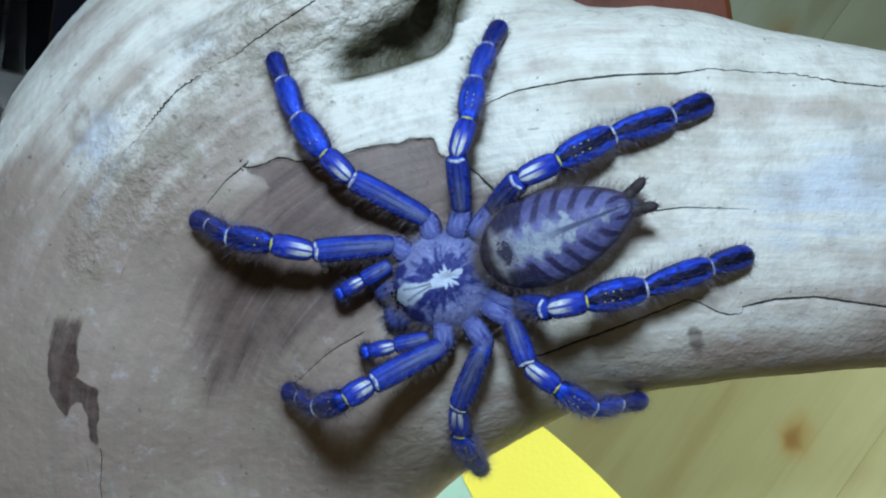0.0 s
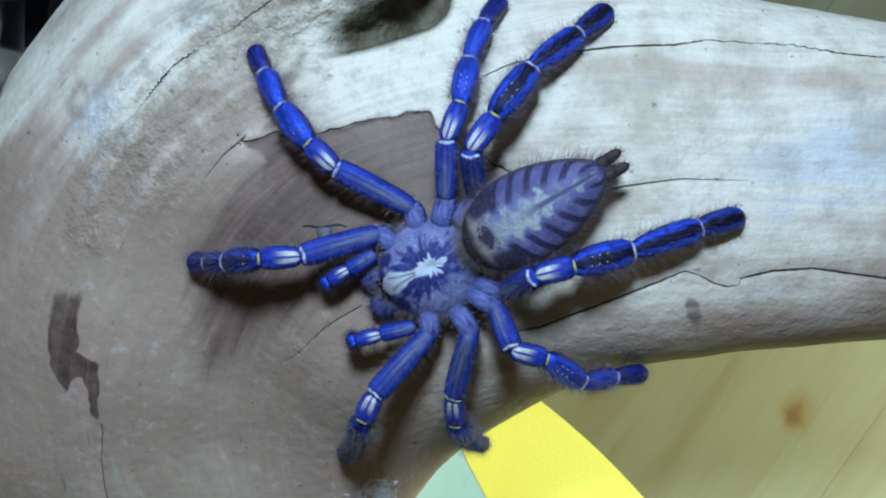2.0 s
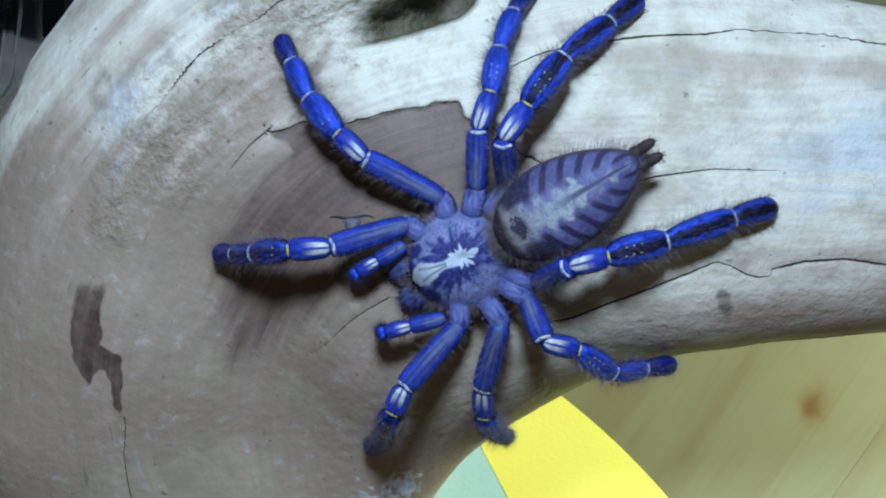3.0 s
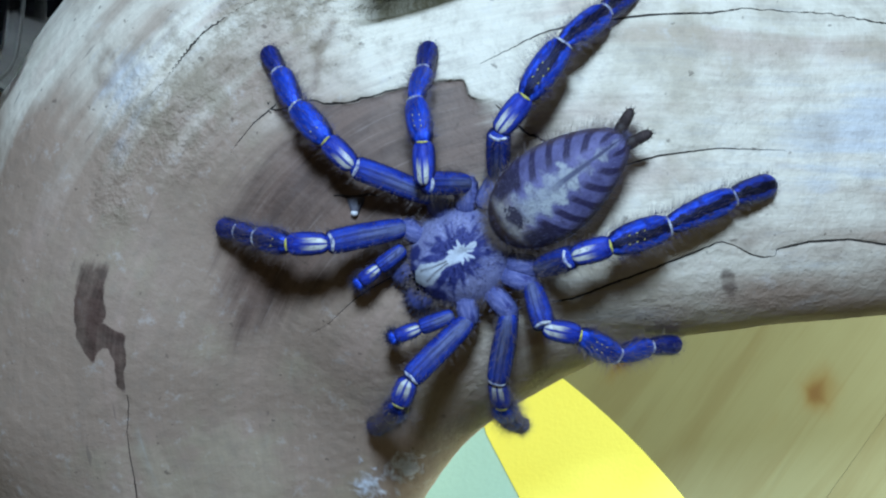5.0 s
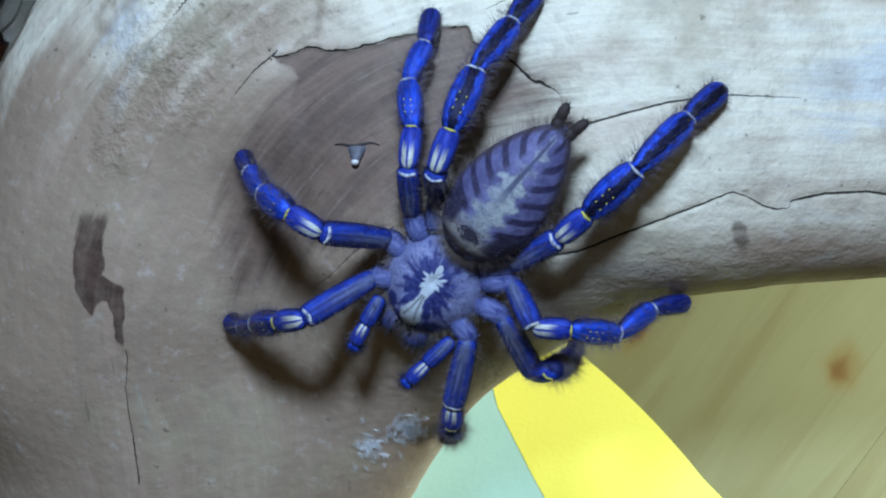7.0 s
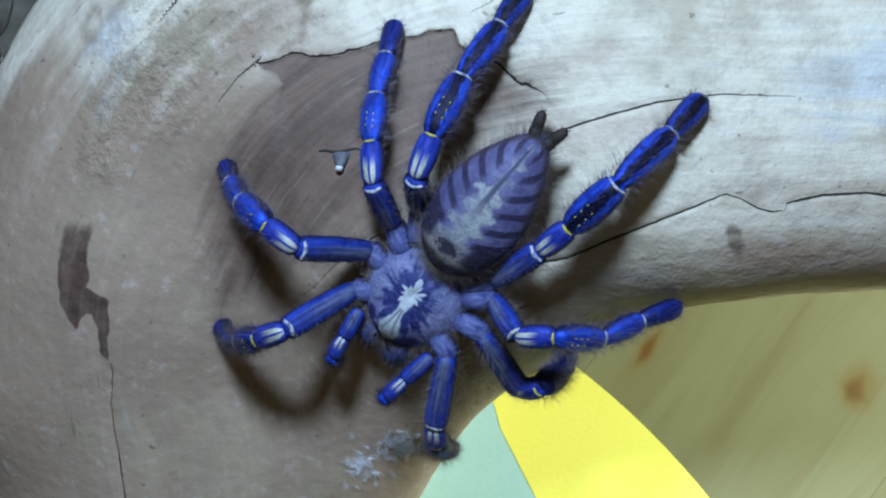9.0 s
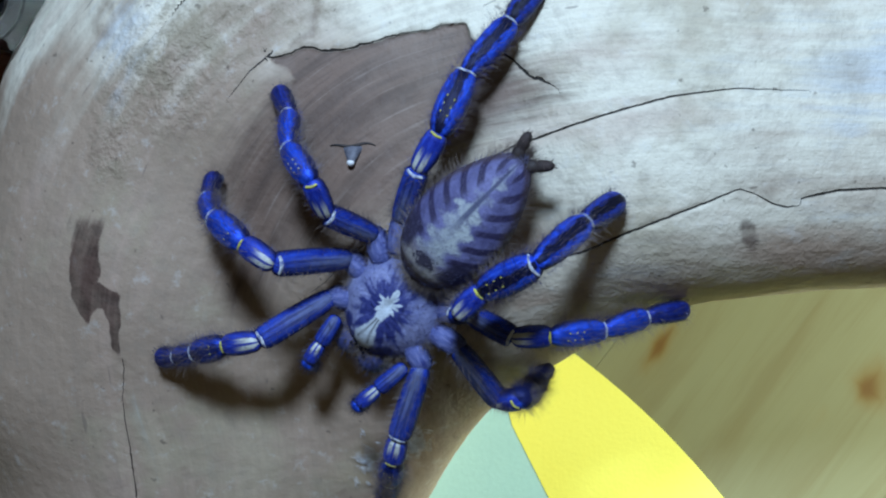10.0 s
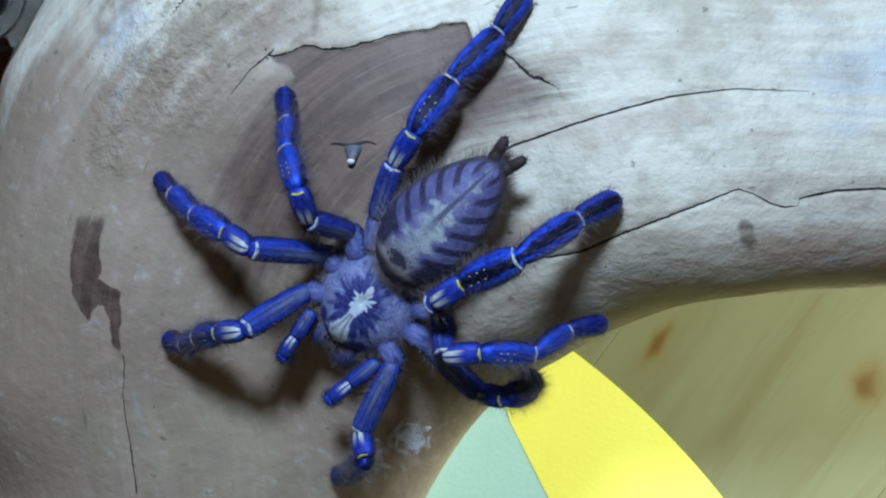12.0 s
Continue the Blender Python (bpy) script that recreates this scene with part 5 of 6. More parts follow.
def motions():
    """The tarantula shifts its legs, turns and walks down the fork; t, place in cm, stoop, heading, turn of the abdomen."""
    body_rows, belly_rows = [], []

    def stand(t, x, y, z, stoop, heading, swing):
        body_rows.append((t, pose(x / 100, y / 100, z / 100, 0, stoop, heading)))
        belly_rows.append((t, pose(-0.0082, 0, -0.0010, 0, 3, swing)))

    stand(0, 0.060, -1.979, 9.981, 10.8, -165.1, -0.8)
    stand(0.5, -0.086, -2.066, 9.959, 10.9, -169.8, 10.1)
    stand(0.8, -0.166, -2.122, 9.949, 11.0, -169.4, 12.0)
    stand(1, -0.216, -2.193, 9.944, 11.1, -168.3, 12.0)
    stand(1.5, -0.198, -2.237, 9.931, 11.3, -164.6, 7.1)
    stand(2.5, -0.198, -2.237, 9.931, 11.3, -164.6, 7.1)
    stand(4.5, -0.198, -2.237, 9.931, 11.3, -164.6, 7.1)
    stand(4.8, -0.342, -2.543, 9.860, 12.2, -157.7, 5.0)
    stand(5, -0.295, -2.543, 9.855, 12.3, -156.6, 5.4)
    stand(5.2, -0.360, -2.550, 9.844, 12.4, -148.6, -4.7)
    stand(5.5, -0.425, -2.713, 9.807, 12.9, -148.1, 0.0)
    stand(6, -0.576, -2.981, 9.668, 14.5, -147.1, 1.1)
    stand(6.2, -0.682, -3.279, 9.603, 15.2, -142.8, -0.5)
    stand(6.5, -0.841, -3.665, 9.511, 16.2, -139.7, 1.0)
    stand(6.8, -0.985, -3.987, 9.438, 17.0, -131.7, -6.7)
    stand(7, -0.944, -3.887, 9.407, 17.4, -133.1, -5.9)
    stand(8.8, -0.929, -3.947, 9.311, 18.0, -132.8, -6.8)
    stand(9, -1.058, -3.979, 9.284, 18.0, -135.3, -3.6)
    stand(9.5, -1.408, -4.107, 9.176, 18.0, -138.7, -3.8)
    stand(9.8, -1.461, -4.236, 9.123, 18.0, -140.0, -2.4)
    stand(10, -1.709, -4.151, 9.097, 18.0, -138.0, -4.4)
    stand(10.5, -2.083, -3.972, 9.041, 18.0, -138.8, -5.6)
    stand(11, -2.148, -4.070, 8.991, 18.0, -139.8, -3.0)
    stand(12, -2.176, -4.054, 8.960, 18.0, -139.5, -5.1)
    walk(spider, body_rows)
    walk(abdomen, belly_rows)
    rows = {}

    def step(key, t, *turns):
        """Heading and rise of each joint of a leg, from the hip outwards, in degrees."""
        at, up, lengths = Vector(HIPS[key]) / 100, Vector((0, 0, 1)), legs[key][-1][1]
        for n, (az, el, length) in enumerate(zip(turns[::2], turns[1::2], lengths)):
            way = Vector((math.cos(radians(el)) * math.cos(radians(az)), math.cos(radians(el)) * math.sin(radians(az)), math.sin(radians(el))))
            flat = math.cos(radians(el)) ** 2
            m = aim(at, at + way, up * (1 - flat) + Vector((0, 0, flat)))
            up = m.to_3x3().col[2].copy()
            rows.setdefault((key, n), []).append((t, m))
            at = at + way * length

    # right first leg
    step("A", 0, -17.5, 25.8, -33.7, 7.7, -31.5, -10.7, -44.9, -35, -39.4, -39)
    step("A", 0.5, -11.5, 18.8, -18.1, 3, -19.6, -12.6, -15.3, -26.8, -23.6, -33.4)
    step("A", 0.8, -6.5, 22.3, -16, 2.7, -14.1, -20.6, -12.6, -34.9, -14.2, -35.8)
    step("A", 1, -4.3, 24.2, -14.2, 2.4, -15.1, -25.2, -14.9, -38.2, -14.9, -37.2)
    step("A", 1.5, -6.3, 24.3, -20, 1.8, -17.9, -25.1, -19, -38.5, -23.5, -37.7)
    step("A", 2.5, -6.2, 24.1, -20.2, 2.2, -17.9, -25.1, -19, -38.5, -23.4, -37.7)
    step("A", 4.5, -6.3, 24.5, -19.7, 0.8, -18.1, -25.1, -18.6, -38, -23.6, -37.2)
    step("A", 4.8, -20.7, 35.4, -27, -6.4, -30.5, -33.9, -34.7, -37.3, -50.2, -35.2)
    step("A", 5, -19.7, 34.8, -29.3, -6.2, -38.6, -32.6, -40.5, -37.4, -37.9, -35.7)
    step("A", 5.2, -25.2, 37.1, -39.2, -15, -41.4, -32.8, -59.5, -38.2, -58.2, -37.2)
    step("A", 5.5, -19.1, 34.7, -39.5, -13.3, -43.6, -32.5, -74.4, -36.8, -67.8, -35.6)
    step("A", 6, -11.7, 22.7, -38.5, -8.1, -27.3, -21.1, -17.6, -33.3, -51.9, -32)
    step("A", 6.2, -15.6, 16.3, -34.4, -11.3, -29.8, -21.8, -26.7, -26.9, -31.7, -25.2)
    step("A", 6.5, -22.7, 5.5, -30.7, -5.3, -31.6, -13.7, -31.6, -20.7, -26.9, -22.5)
    step("A", 6.8, -27.3, 0.4, -42.1, -9.7, -33.4, -20.4, -36.6, -20.6, -28.3, -16.7)
    step("A", 7, -25.5, 39.6, -38.6, -30.8, -35.6, -38.2, -29.2, -42.9, -52.6, -41)
    step("A", 8.8, -27.3, 46.7, -37.7, -28.9, -36.8, -38.6, -34.2, -44.6, -56, -46.6)
    step("A", 9, -21.9, 48.5, -31.4, -23.9, -33.2, -42.3, -37.1, -46, -76.8, -45)
    step("A", 9.5, -17, 50.1, -31.5, -12, -30.3, -41.7, -33.7, -51.7, -85.9, -51.7)
    step("A", 9.8, -14.6, 47.9, -37.8, -12.4, -23.4, -37.6, -33.6, -49.2, -70.4, -47.4)
    step("A", 10, -18.1, 27.1, -39.2, -9, -32.3, -20.7, -31, -28, -38.9, -27.4)
    step("A", 10.5, -14.2, 18.6, -49.7, -13.9, -27.7, -16.3, -21, -14.3, -28.1, -13.3)
    step("A", 11, -13.7, 52, -30.3, -31.1, -29.4, -32.7, -27, -32.9, -37.5, -26.9)
    step("A", 12, -13.6, 54.5, -35.7, -29.3, -29.7, -33.3, -20.3, -33, -51.3, -26.9)
    # right second leg
    step("B", 0, -51.2, 13.5, -66, -2.8, -72.7, -15.9, -86, -19.1, -84.7, -20.3)
    step("B", 0.5, -44.3, 14.6, -56.6, -1.2, -61.8, -13.1, -75.4, -18.9, -73.3, -21.4)
    step("B", 0.8, -47.4, 14.4, -59.8, -1.5, -65.4, -13.4, -77.4, -18.9, -75, -21)
    step("B", 1, -46.4, 14.3, -62.1, -2, -66.2, -14, -80, -19.3, -77.1, -21.1)
    step("B", 1.5, -51.5, 14, -67.1, -2.8, -70.6, -15.6, -83.2, -19.4, -81.6, -20.5)
    step("B", 2.5, -51.4, 14.2, -66.8, -2.6, -70.9, -15.8, -83.5, -19.8, -81.9, -20.8)
    step("B", 4.5, -51.1, 14, -66.8, -2.8, -71.3, -15.7, -83.7, -19.3, -82.1, -21)
    step("B", 4.8, -59.9, 15.2, -79, -4.2, -79.9, -18.7, -91.9, -20.9, -90.2, -22.3)
    step("B", 5, -53.6, 21.9, -75.2, -2.5, -74.8, -18.1, -88.8, -23.8, -83.8, -26.6)
    step("B", 5.2, -51.7, 36.9, -76.3, -4.9, -66.3, -25.3, -83.5, -31, -78, -30.1)
    step("B", 5.5, -43, 41.1, -65.8, 1.8, -51.6, -25.2, -65.9, -38.9, -65.4, -35.5)
    step("B", 6, -42.1, 50.9, -55.3, 3.3, -41.2, -31.8, -48.8, -47.8, -59.9, -41.5)
    step("B", 6.2, -48.4, 52.3, -61.5, 0.2, -51.1, -35.2, -59.3, -47.7, -74.9, -41.9)
    step("B", 6.5, -58.8, 52.5, -73.1, -0.9, -65.8, -35.3, -72.5, -49.5, -70, -44.9)
    step("B", 6.8, -78.3, 55.5, -86.4, -11.5, -76.9, -41.1, -78.9, -51.8, -94, -47.6)
    step("B", 7, -76.4, 56.5, -82.5, -8.2, -74.2, -40.4, -83.6, -49.5, -92.6, -45.4)
    step("B", 8.8, -75, 58.1, -89.3, -10.1, -80.4, -40.2, -76, -45.7, -92, -41.2)
    step("B", 9, -68.8, 58.3, -86.9, -3.5, -77.8, -37.3, -79.2, -50.6, -97, -43.7)
    step("B", 9.5, -58.9, 57, -97.2, 6.4, -90.5, -32.4, -73.2, -54.8, -114, -49.4)
    step("B", 9.8, -62.6, 57.3, -94.4, 8.2, -86.3, -31.7, -76.8, -55.9, -139.4, -49.4)
    step("B", 10, -56, 57.8, -80.5, -5.9, -76.3, -27.3, -77.4, -53.1, -127.6, -48.2)
    step("B", 10.5, -61.3, 50.7, -72.2, -24.4, -65.4, -25.9, -70, -28.2, -70.2, -27.4)
    step("B", 11, -63.6, 53.7, -75.3, -22, -66, -24.1, -76.3, -33.7, -79.4, -29.8)
    step("B", 12, -66.4, 55.9, -69.8, -24.7, -66, -26.4, -74.4, -31.4, -78.1, -27.8)
    # right third leg
    step("C", 0, -111.4, 30.4, -126.5, -23.2, -117.6, -31.5, -127.5, -33.7, -132.1, -43.7)
    step("C", 0.5, -100.9, 20.9, -127.3, -15.6, -113.2, -25.8, -119.9, -29.6, -134.7, -42.3)
    step("C", 0.8, -107.1, 14.5, -120, -14, -119.8, -21.2, -125.5, -27.6, -133, -43.7)
    step("C", 1, -108.1, 14.1, -126.9, -15.5, -117.5, -21.9, -126.7, -25.7, -134.5, -42)
    step("C", 1.5, -115.8, 14.6, -131.9, -18.3, -120.9, -23.7, -130.5, -24.9, -139.5, -41.2)
    step("C", 2.5, -116.9, 14.9, -130.9, -18.9, -120.2, -23.8, -130.8, -24.8, -140.1, -40.8)
    step("C", 4.5, -117.9, 17.7, -129.4, -18.3, -120.8, -24.3, -130.5, -27.2, -139.8, -40.5)
    step("C", 4.8, -74.8, 53.5, -129.9, -19.8, -117.8, -32.3, -125, -39.1, -123.5, -47.5)
    step("C", 5, -31.2, 56.7, -118.8, -6, -103, -33.3, -125.3, -45.2, -119.2, -47.7)
    step("C", 5.2, -32.7, 66.4, -130.3, -5.1, -105.1, -35.6, -137.8, -52.2, -126.4, -52.7)
    step("C", 5.5, -43.5, 67.8, -129.8, -6.9, -106.2, -35.9, -142.6, -51.1, -134.7, -51.3)
    step("C", 6, -62.9, 72.6, -154.3, -7.1, -93.3, -42.7, -147.5, -45.5, -141.1, -43.2)
    step("C", 6.2, -105.8, 61.4, -138.4, -16.6, -116.5, -40.2, -148.8, -43.7, -137.2, -43.8)
    step("C", 6.5, -129.8, 46, -138.3, -17.1, -125.4, -38.2, -149.2, -42.7, -142.4, -40.4)
    step("C", 6.8, -154.8, 34.6, -144.4, -22.9, -139.4, -35, -157.7, -37.5, -153, -41)
    step("C", 7, -151, 35.4, -146.4, -25.6, -130.9, -33.1, -162, -35.8, -147, -41.6)
    step("C", 8.8, -152.9, 36.2, -135.9, -24.7, -139.6, -32.2, -154.1, -34.2, -152.9, -42)
    step("C", 9, -134.1, 42.2, -135.6, -21.8, -138.4, -33.3, -147.8, -35, -143.3, -42)
    step("C", 9.5, -89.2, 55.3, -116.6, -3, -98.4, -31.9, -124.3, -33.2, -119.2, -31.2)
    step("C", 9.8, -89.2, 46.9, -123.7, 28, -89.6, -26.4, -107.4, -41.9, -91.2, -38.2)
    step("C", 10, -89.3, 49.1, -131.5, 33, -90.6, -31.5, -120.4, -44.5, -93.6, -40.4)
    step("C", 10.5, -82.8, 63.2, -139.4, 33.7, -97.3, -35.6, -113.5, -54.3, -110.6, -41.3)
    step("C", 11, -80.2, 61, -137.6, 34.1, -101.2, -37.5, -112, -49.5, -113.1, -38.4)
    step("C", 12, -87, 62.5, -139.4, 35.9, -102.6, -39.1, -109, -50.6, -112.3, -37.9)
    # right fourth leg
    step("D", 0, -161.9, 47.9, -176.5, -20.6, -174.6, -25.3, 176, -23.2, -178.9, -28.5)
    step("D", 0.5, -145.3, 33.5, -160, -14.8, -172.9, -22.3, 179.1, -20.6, 178.9, -26.9)
    step("D", 0.8, -121, 39.4, -151.8, -16.2, -153.4, -21.7, -160.2, -23.9, -157.5, -32.4)
    step("D", 1, -113.7, 42.6, -146.4, -15.4, -143.5, -21.2, -153.5, -30.3, -150.4, -34.8)
    step("D", 1.5, -114, 45, -147.3, -15.8, -147.4, -22.2, -162.5, -31.3, -159.7, -32.5)
    step("D", 2.5, -114.3, 45.2, -146.9, -16.2, -147.7, -22.2, -162.3, -31.4, -160, -32.1)
    step("D", 4.5, -114.3, 45, -147.3, -15, -147.9, -21.8, -162.2, -32, -160, -32.6)
    step("D", 4.8, -128.4, 44.6, -156.5, -6.3, -156, -17.6, -164.9, -39.4, -164.6, -36.6)
    step("D", 5, -130.5, 45.2, -159.4, -4.4, -154.1, -17.7, -168.8, -40.5, -165.5, -37.5)
    step("D", 5.2, -157.8, 43.6, -166.2, -4.3, -163.4, -19.1, -177.6, -41, -175, -38.3)
    step("D", 5.5, -156.9, 30.2, -165.3, -0.3, -164.7, -14.8, -176.7, -40.4, -178, -38.1)
    step("D", 6, -156, 26.5, -165.6, -0.3, -166.1, -17.9, -178.6, -36.7, -176.9, -32.7)
    step("D", 6.2, -157.5, 41.9, -161.1, -11.2, -169.7, -26.3, -176, -28.6, -172.5, -36)
    step("D", 6.5, -142.1, 66.6, -163.4, -5.2, -156.4, -27.5, -165.2, -43.7, -164.5, -41.2)
    step("D", 6.8, -166.8, 56.2, -168.5, -6.6, -164.8, -33.9, -175.2, -39.8, 178.4, -36)
    step("D", 7, -162.6, 58.5, -164.3, -11.7, -163.1, -29.7, -178, -39.6, -176.5, -38.1)
    step("D", 8.8, -167.3, 58.4, -165.6, -12.8, -163.6, -28.2, -178.3, -38.1, -173.9, -37)
    step("D", 9, -161.5, 54, -163.3, -12.2, -164.6, -31, -174, -34.9, -172, -34.3)
    step("D", 9.5, -163.6, 39.8, -164, -5.1, -161.2, -31.9, -170.1, -30.7, -165.6, -30.4)
    step("D", 9.8, -160, 29.8, -170.1, 4.9, -158.4, -28.1, -166.1, -29.7, -170.9, -30.2)
    step("D", 10, -168, 24.2, -173.4, 6.9, -159.7, -26.9, -177, -30.2, -172.2, -28.9)
    step("D", 10.5, -169.9, 13.2, -171.2, 12, -175, -17.1, -176.9, -33.3, 185.5, -28.1)
    step("D", 11, -167, 24.2, -173.9, 14.6, -168.6, -33.3, -175.9, -30.1, -169.9, -25.4)
    step("D", 12, -164.5, 17.8, -176.7, 18.8, -168.2, -33.7, -179.4, -27.7, -170.3, -22.5)
    # left fourth leg
    step("E", 0, 155.8, 60.2, 168.5, -14.1, 169.1, -25.1, 175.3, -27.7, 172.7, -31.8)
    step("E", 0.5, -171.8, 50.8, 174.1, -13.8, 175.1, -23.7, -178.5, -25.8, 176.2, -30.6)
    step("E", 0.8, -165.3, 45.4, 174.9, -11.9, 174.1, -22.8, -180.2, -25.7, 177.9, -29)
    step("E", 1, -164.6, 44.6, 174.8, -11.7, 172.4, -22.7, 178.7, -24.8, 176.1, -30.1)
    step("E", 1.5, -175.6, 50.4, 170.9, -14.4, 171.1, -23.8, 175.5, -24.9, 171.2, -31.4)
    step("E", 2.5, -175.7, 50.3, 171, -15.6, 171.2, -23.8, 175.4, -24.4, 171.2, -31.2)
    step("E", 4.5, -175.5, 50.1, 170.7, -15.5, 171.2, -24.1, 175.4, -24.1, 171.4, -31.2)
    step("E", 4.8, 170.8, 44, 169.7, -11.8, 166.9, -23.9, 171.4, -23.9, 160.9, -31)
    step("E", 5, 171.9, 51.7, 165, -9.4, 167.1, -25.5, 172.3, -25.2, 165.7, -33.6)
    step("E", 5.2, 142, 74.2, 162.2, -7.2, 168.3, -25.8, 178, -25.9, 176.7, -36.2)
    step("E", 5.5, 171.3, 78.8, 168.5, -5.7, 172.8, -25.9, -180.3, -30.8, -180.7, -30.4)
    step("E", 6, 177.1, 66.5, 173.5, -1.8, 176.1, -29.9, 177.3, -29.7, 177.5, -29.4)
    step("E", 6.2, 172.6, 57.3, 172, 3.7, 173, -23, 171.7, -34.4, 178.4, -31.9)
    step("E", 6.5, 174.7, 39.9, 166.6, 7.5, 172.7, -16.5, 175.6, -35.2, 176.3, -31.6)
    step("E", 6.8, 155.2, 25.4, 166.8, 8.1, 168, -3.4, 169, -33.7, 161.4, -36)
    step("E", 7, 159.3, 24.9, 167.4, 7.6, 169.4, -1.4, 169.2, -36.4, 165, -34.9)
    step("E", 8.8, 158, 17.1, 163.6, 11.2, 169.9, 11.3, 170.3, -39.1, 166.8, -37.8)
    step("E", 9, 161.8, 21.5, 166.1, 11, 170.2, 8.2, 171.1, -40.5, 176, -35.5)
    step("E", 9.5, 5.5, 85.1, 170.6, 12.3, 162.2, 14.3, 170.1, -55.8, 162.2, -51.2)
    step("E", 9.8, -112.6, 86.9, 166.2, 13.8, 165.1, 15.5, 174.5, -58.4, 165.4, -51.2)
    step("E", 10, 81.5, 83.2, 173.7, 14.8, 158.8, 14.4, 171.3, -56.3, 162.2, -51.1)
    step("E", 10.5, 121.3, 79.8, 168.1, 12.2, 156.3, 12.3, 164.6, -53.8, 160.1, -47)
    step("E", 11, 167.3, 78.9, 166, 12.1, 157.9, 12.8, 161.7, -53.7, 163.6, -47.2)
    step("E", 12, 154.7, 79.8, 165.1, 10.3, 158.1, 11, 164.9, -50.8, 157.7, -44.1)
    # left third leg
    step("F", 0, 89.3, 13.3, 120.9, -5.8, 118.6, -43.5, 157, -58.4, 153, -55.9)
    step("F", 0.5, 108.7, 20.4, 134.2, -13.7, 121.7, -44.6, 165.5, -58.9, 157.8, -55.6)
    step("F", 0.8, 113, 28.9, 139, -24.4, 124.3, -40.7, 161.1, -54.4, 153.5, -55.4)
    step("F", 1, 108.4, 31.9, 138.9, -32.1, 122.1, -42.3, 157.5, -51.8, 155.8, -52)
    step("F", 1.5, 94, 25.3, 139.4, -27.7, 116, -40.1, 158.7, -50.6, 154.6, -50)
    step("F", 2.5, 91.6, 25, 141.1, -26.7, 115.8, -40.2, 158.9, -50.3, 155.1, -49.6)
    step("F", 4.5, 90.3, 23.8, 141.5, -26.7, 115.7, -40, 158.8, -50.2, 155.7, -49.5)
    step("F", 4.8, 86.4, 32.3, 133.5, -28.8, 114.7, -40.8, 156.3, -48.4, 144.2, -50.4)
    step("F", 5, 79.6, 31.5, 135.1, -22.3, 113.4, -39.8, 156.8, -48.7, 142.2, -51.6)
    step("F", 5.2, 63.3, 20.3, 117.2, -9.2, 110.6, -35.5, 149.4, -46.6, 132.3, -49.4)
    step("F", 5.5, 65.2, 23.2, 123.1, -6.6, 112.4, -39.2, 150.7, -48.5, 132.5, -48.9)
    step("F", 6, 69.4, 28, 123.3, -12.2, 125.2, -42, 139.3, -50.7, 135.4, -49.2)
    step("F", 6.2, 67.9, 27.1, 121, -14.5, 110.8, -36.5, 162.3, -44.9, 131.8, -49.5)
    step("F", 6.5, 71.9, 31.8, 126.7, -16, 117.6, -39.4, 160.7, -43.9, 128.5, -46.9)
    step("F", 6.8, 63, 15.6, 119.2, -12.2, 111.3, -33.7, 160.5, -39.7, 121.1, -43.8)
    step("F", 7, 65.7, 18.6, 122.5, -9.7, 109.1, -38, 157.4, -39.7, 123.3, -43.7)
    step("F", 8.8, 69.9, 30.6, 122.2, 4.8, 106.1, -42.5, 154.6, -42.2, 134.4, -44.8)
    step("F", 9, 82.3, 34.8, 130.6, 5.2, 111.9, -47.3, 146.3, -43.8, 139.6, -42.4)
    step("F", 9.5, 108.4, 17.9, 133.4, -5.6, 117.8, -46.2, 149.6, -43.8, 135.3, -42)
    step("F", 9.8, 113.5, 11.4, 136.1, -6.9, 128.9, -47.5, 146.2, -43.8, 136.2, -42.3)
    step("F", 10, 106, 7.3, 133, -7, 129.1, -38.9, 142.5, -39, 133.5, -40.2)
    step("F", 10.5, 73, 28.4, 146.5, 1.5, 119.1, -43.4, 146, -43.3, 138.1, -47.8)
    step("F", 11, 55.3, 36.3, 138.3, -2.6, 122.8, -43.9, 162.3, -48.9, 131.3, -49.9)
    step("F", 12, 60, 41, 139.1, -1.9, 119.1, -42.1, 163.4, -50, 130.5, -49.5)
    # left second leg
    step("G", 0, 42, -30, 64, -38, 76, -52, 79, -62, 69, -66)
    step("G", 0.5, 49, -40, 69, -36, 78, -55, 89, -64, 85, -66)
    step("G", 0.8, 55, -41, 67, -42, 75, -59, 78, -67, 90, -68)
    step("G", 1, 54, -37, 65, -40, 80, -59, 72, -69, 86, -69)
    step("G", 1.5, 48, -31, 63, -37, 78, -60, 76, -70, 99, -71)
    step("G", 2.5, 48, -31, 63, -37, 78, -60, 76, -70, 99, -71)
    step("G", 4.5, 48, -31, 63, -37, 78, -60, 76, -70, 99, -71)
    step("G", 4.8, 44, -31, 63, -36, 70, -59, 61, -69, 70, -70)
    step("G", 5, 46, -28, 62, -42, 57, -63, 71, -66, 92, -66)
    step("G", 5.2, 45, -15, 57, -42, 56, -61, 66, -58, 91, -52)
    step("G", 5.5, 53, -18, 83, -45, 78, -44, 88, -52, 106, -31)
    step("G", 6, 60, -28, 92, -50, 86, -59, 103, -51, 125, -36)
    step("G", 6.2, 56, -31, 151, 56, 84, -62, 107, -57, 142, -42)
    step("G", 6.5, 56, -39, 162, 57, 90, -67, 121, -75, 154, -73)
    step("G", 6.8, 53, -34, 148, 56, 79, -71, 114, -82, 156, -83)
    step("G", 7, 55, -32, 160, 51, 90, -74, 65, -85, 118, -85)
    step("G", 8.8, 55, -32, 153, 47, 116, -80, 62, -90, -174, -84)
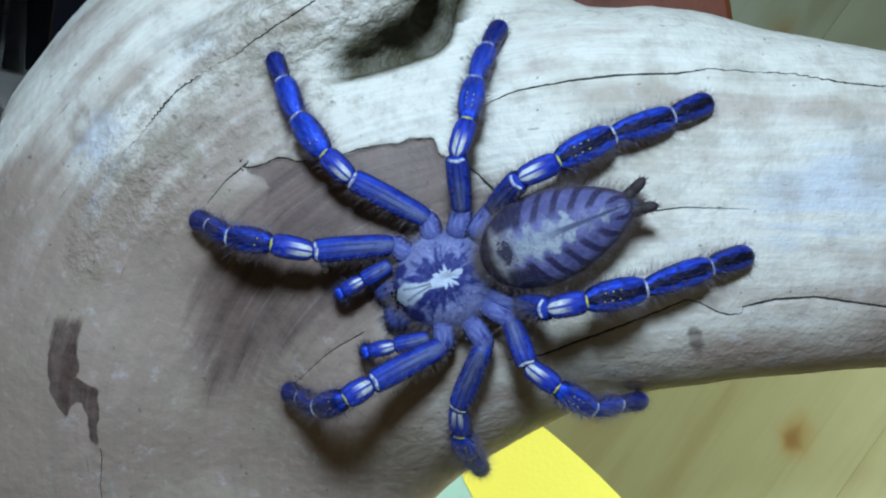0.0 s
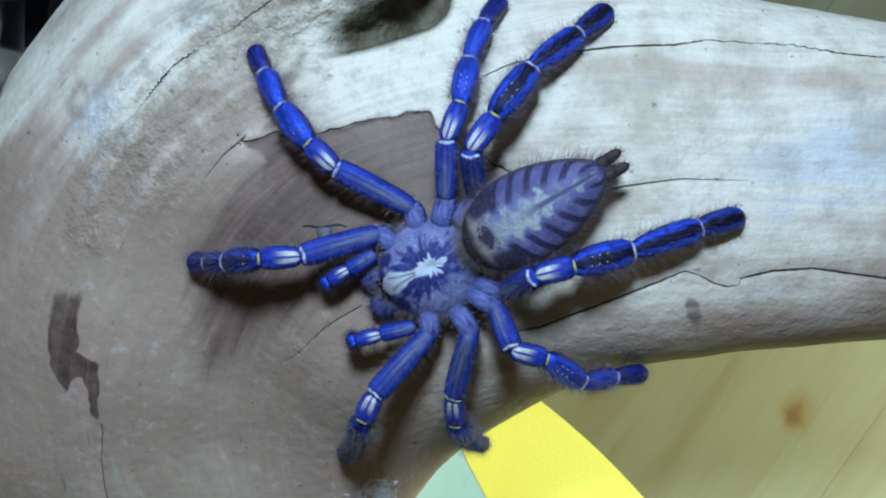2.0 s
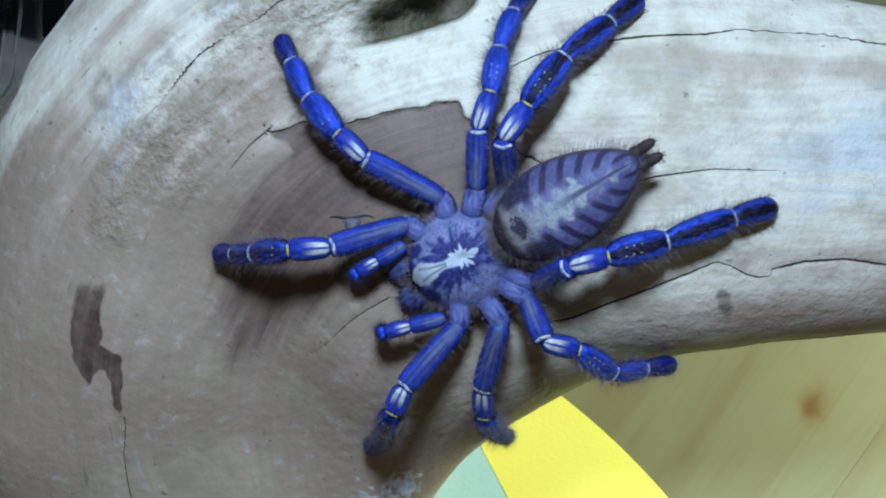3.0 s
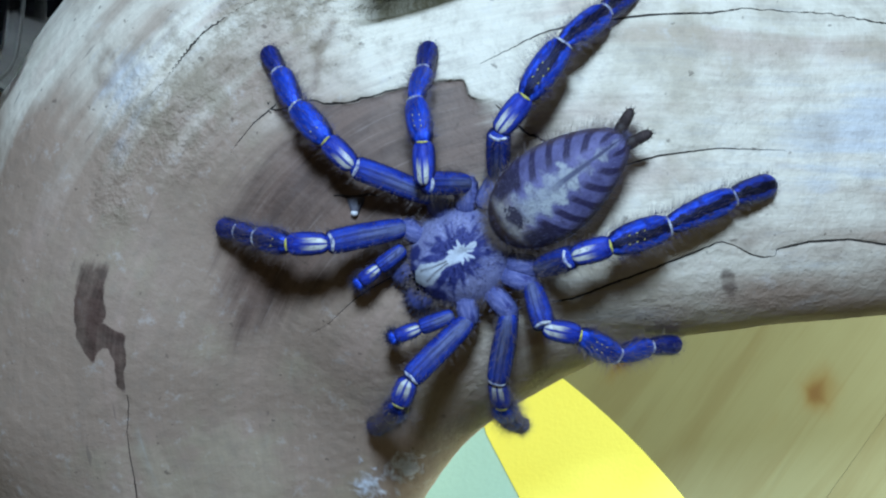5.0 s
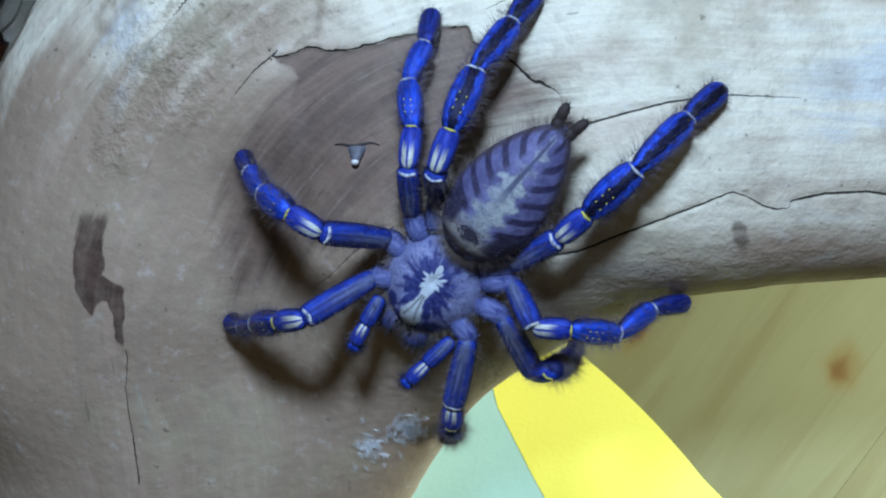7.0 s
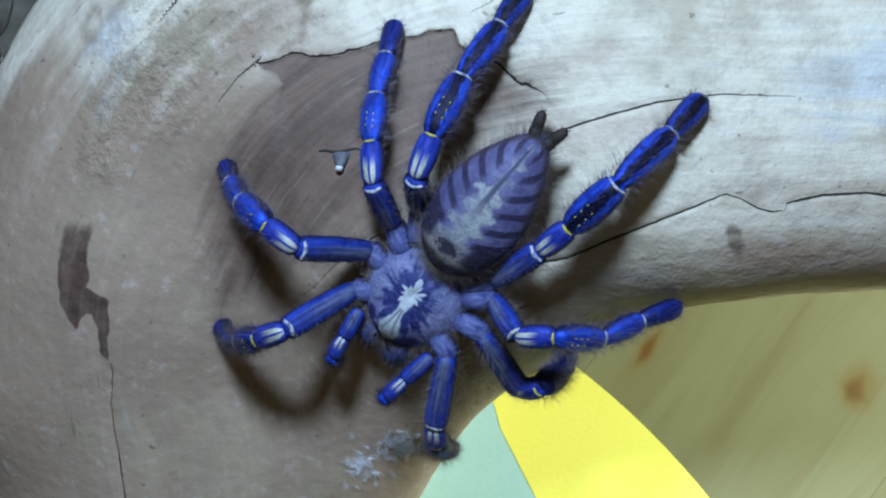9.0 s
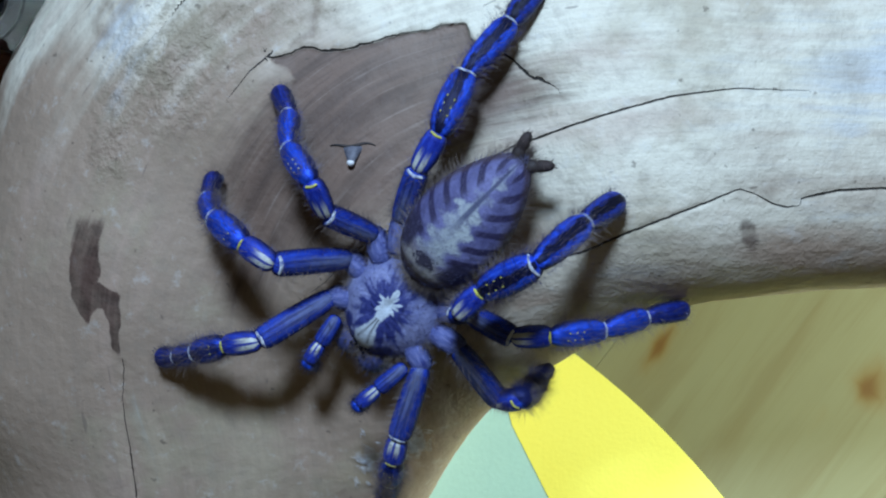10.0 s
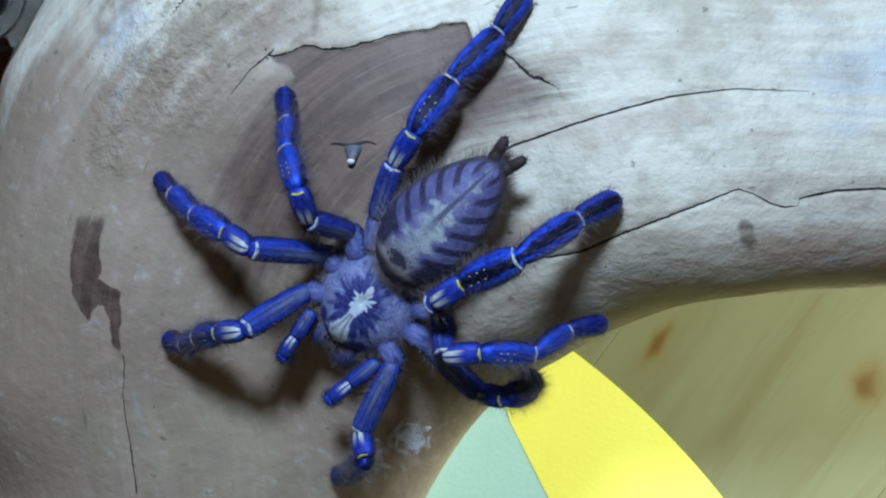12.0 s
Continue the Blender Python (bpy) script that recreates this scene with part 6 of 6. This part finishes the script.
    step("G", 9, 58, -35, 152, 42, 141, -77, -90, -89, -149, -90)
    step("G", 9.5, 57, -30, 147, 37, 113, -75, -147, -78, -142, -68)
    step("G", 9.8, 68, -42, 151, 46, 76, -77, 114, -80, 146, -65)
    step("G", 10, 64, -35, 156, 44, 70, -84, 143, -89, -166, -84)
    step("G", 10.5, 68, -37, 140, 32, 111, -70, -50, -79, -36, -68)
    step("G", 11, 68, -40, 136, 32, 118, -66, -50, -79, -35, -68)
    step("G", 12, 71, -38, 136, 32, 125, -67, -49, -79, -35, -68)
    # left first leg
    step("H", 0, 5.3, 28, 8.4, 11.4, -1.8, -38.4, -31.8, -51.9, -28.1, -48.3)
    step("H", 0.5, 17.8, 30.7, 25, -10.9, 9.8, -48.4, 4.9, -55, -10.5, -52.8)
    step("H", 0.8, 28.9, -9.9, 41.7, -13.1, 30.7, -38, 32.2, -43.5, 31.3, -46.8)
    step("H", 1, 30.8, -11.2, 38.4, -13.6, 35.2, -38.4, 39, -46.8, 34.2, -50)
    step("H", 1.5, 25, 5.8, 41.6, -11.6, 33.8, -51.1, 30.8, -55.1, 14, -53.4)
    step("H", 2.5, 25.5, 6.4, 41.1, -12.2, 33.7, -52, 30.8, -55.2, 14.5, -53.5)
    step("H", 4.5, 25.3, 6.1, 41.7, -9.9, 33.5, -52.7, 30.8, -55.2, 14.9, -53.6)
    step("H", 4.8, 13.3, 9.8, 46.4, -8.6, 16.4, -55.1, 20.4, -56.7, 14.2, -54.4)
    step("H", 5, 14.3, 16, 35.3, -15.8, 20.5, -56.1, 12.1, -56.2, 3.2, -54.2)
    step("H", 5.2, 10, 16.3, 19.6, -14.2, 13, -54.6, 8.1, -54.2, -11.3, -51.7)
    step("H", 5.5, 12, 21.7, 21.5, -18.3, 15.7, -54.6, 8.4, -53.3, -53.9, -50.4)
    step("H", 6, 18.4, 22.1, 21.5, -24.4, 12.7, -49.2, -0.5, -52.9, -68.7, -49)
    step("H", 6.2, 16.2, 1.2, 30, -12.2, 12.3, -48.4, 0.6, -50, -33.4, -47.7)
    step("H", 6.5, 19.7, -8, 25.5, -13.5, 19.5, -44.5, 19.7, -43.2, 20, -40.7)
    step("H", 6.8, 16.4, -14.2, 28.7, -20.7, 16.4, -54.8, 13.6, -57.5, 30.8, -55.1)
    step("H", 7, 20.7, -14.6, 27, -25.8, 13.6, -59.3, 10.2, -62.6, -1.9, -60.9)
    step("H", 8.8, 19.2, -14.4, 21.8, -32.2, 15.6, -60.1, 13, -64.5, 15.8, -64.4)
    step("H", 9, 23.2, -14.2, 30.1, -35.6, 17.1, -62.8, 15.7, -68.3, 27.1, -68.6)
    step("H", 9.5, 24.4, -12.6, 37.1, -26.7, 24.6, -63.8, 33.7, -67.6, 165.4, -66.6)
    step("H", 9.8, 21.9, -12.7, 27.2, -18.3, 19.9, -45, 14.9, -49.9, -4, -51.7)
    step("H", 10, 19.3, -6.7, 22.7, -12.6, 15.1, -41.9, 13.8, -48.8, -0.8, -49.9)
    step("H", 10.5, 12.8, -9.8, 48.8, -1, 0.3, -38.5, -0.1, -33.6, -2.2, -26.6)
    step("H", 11, 14.5, -4.7, 67, 29.2, -5.5, -50.8, -1.1, -43.3, -24.5, -36.8)
    step("H", 12, 14.2, -2.8, 66.7, 31.4, -5.3, -49.8, -2.1, -43.4, -19.2, -42.2)
    for (key, n), some in rows.items():
        walk(legs[key][n], some)
    # the spinnerets open and close
    for side, thing in zip((-1, 1), spinnerets):
        some = []
        for t, right, left in ((0, 24, 10), (0.5, 12, 8), (0.8, 2, 2), (4.5, 4, 3), (4.8, 22, 10), (5.5, 25, 12), (6.5, 22, 14), (6.8, 14, 10), (8.8, 16, 12), (9.5, 28, 26), (10, 14, 42), (10.5, 16, 40), (11, 12, 30), (12, 14, 16)):
            some.append((t, pose(-0.0274, side * 0.0012, -0.0002, 0, -8, 180 - side * (left if side > 0 else right))))
        walk(thing, some)


motions()
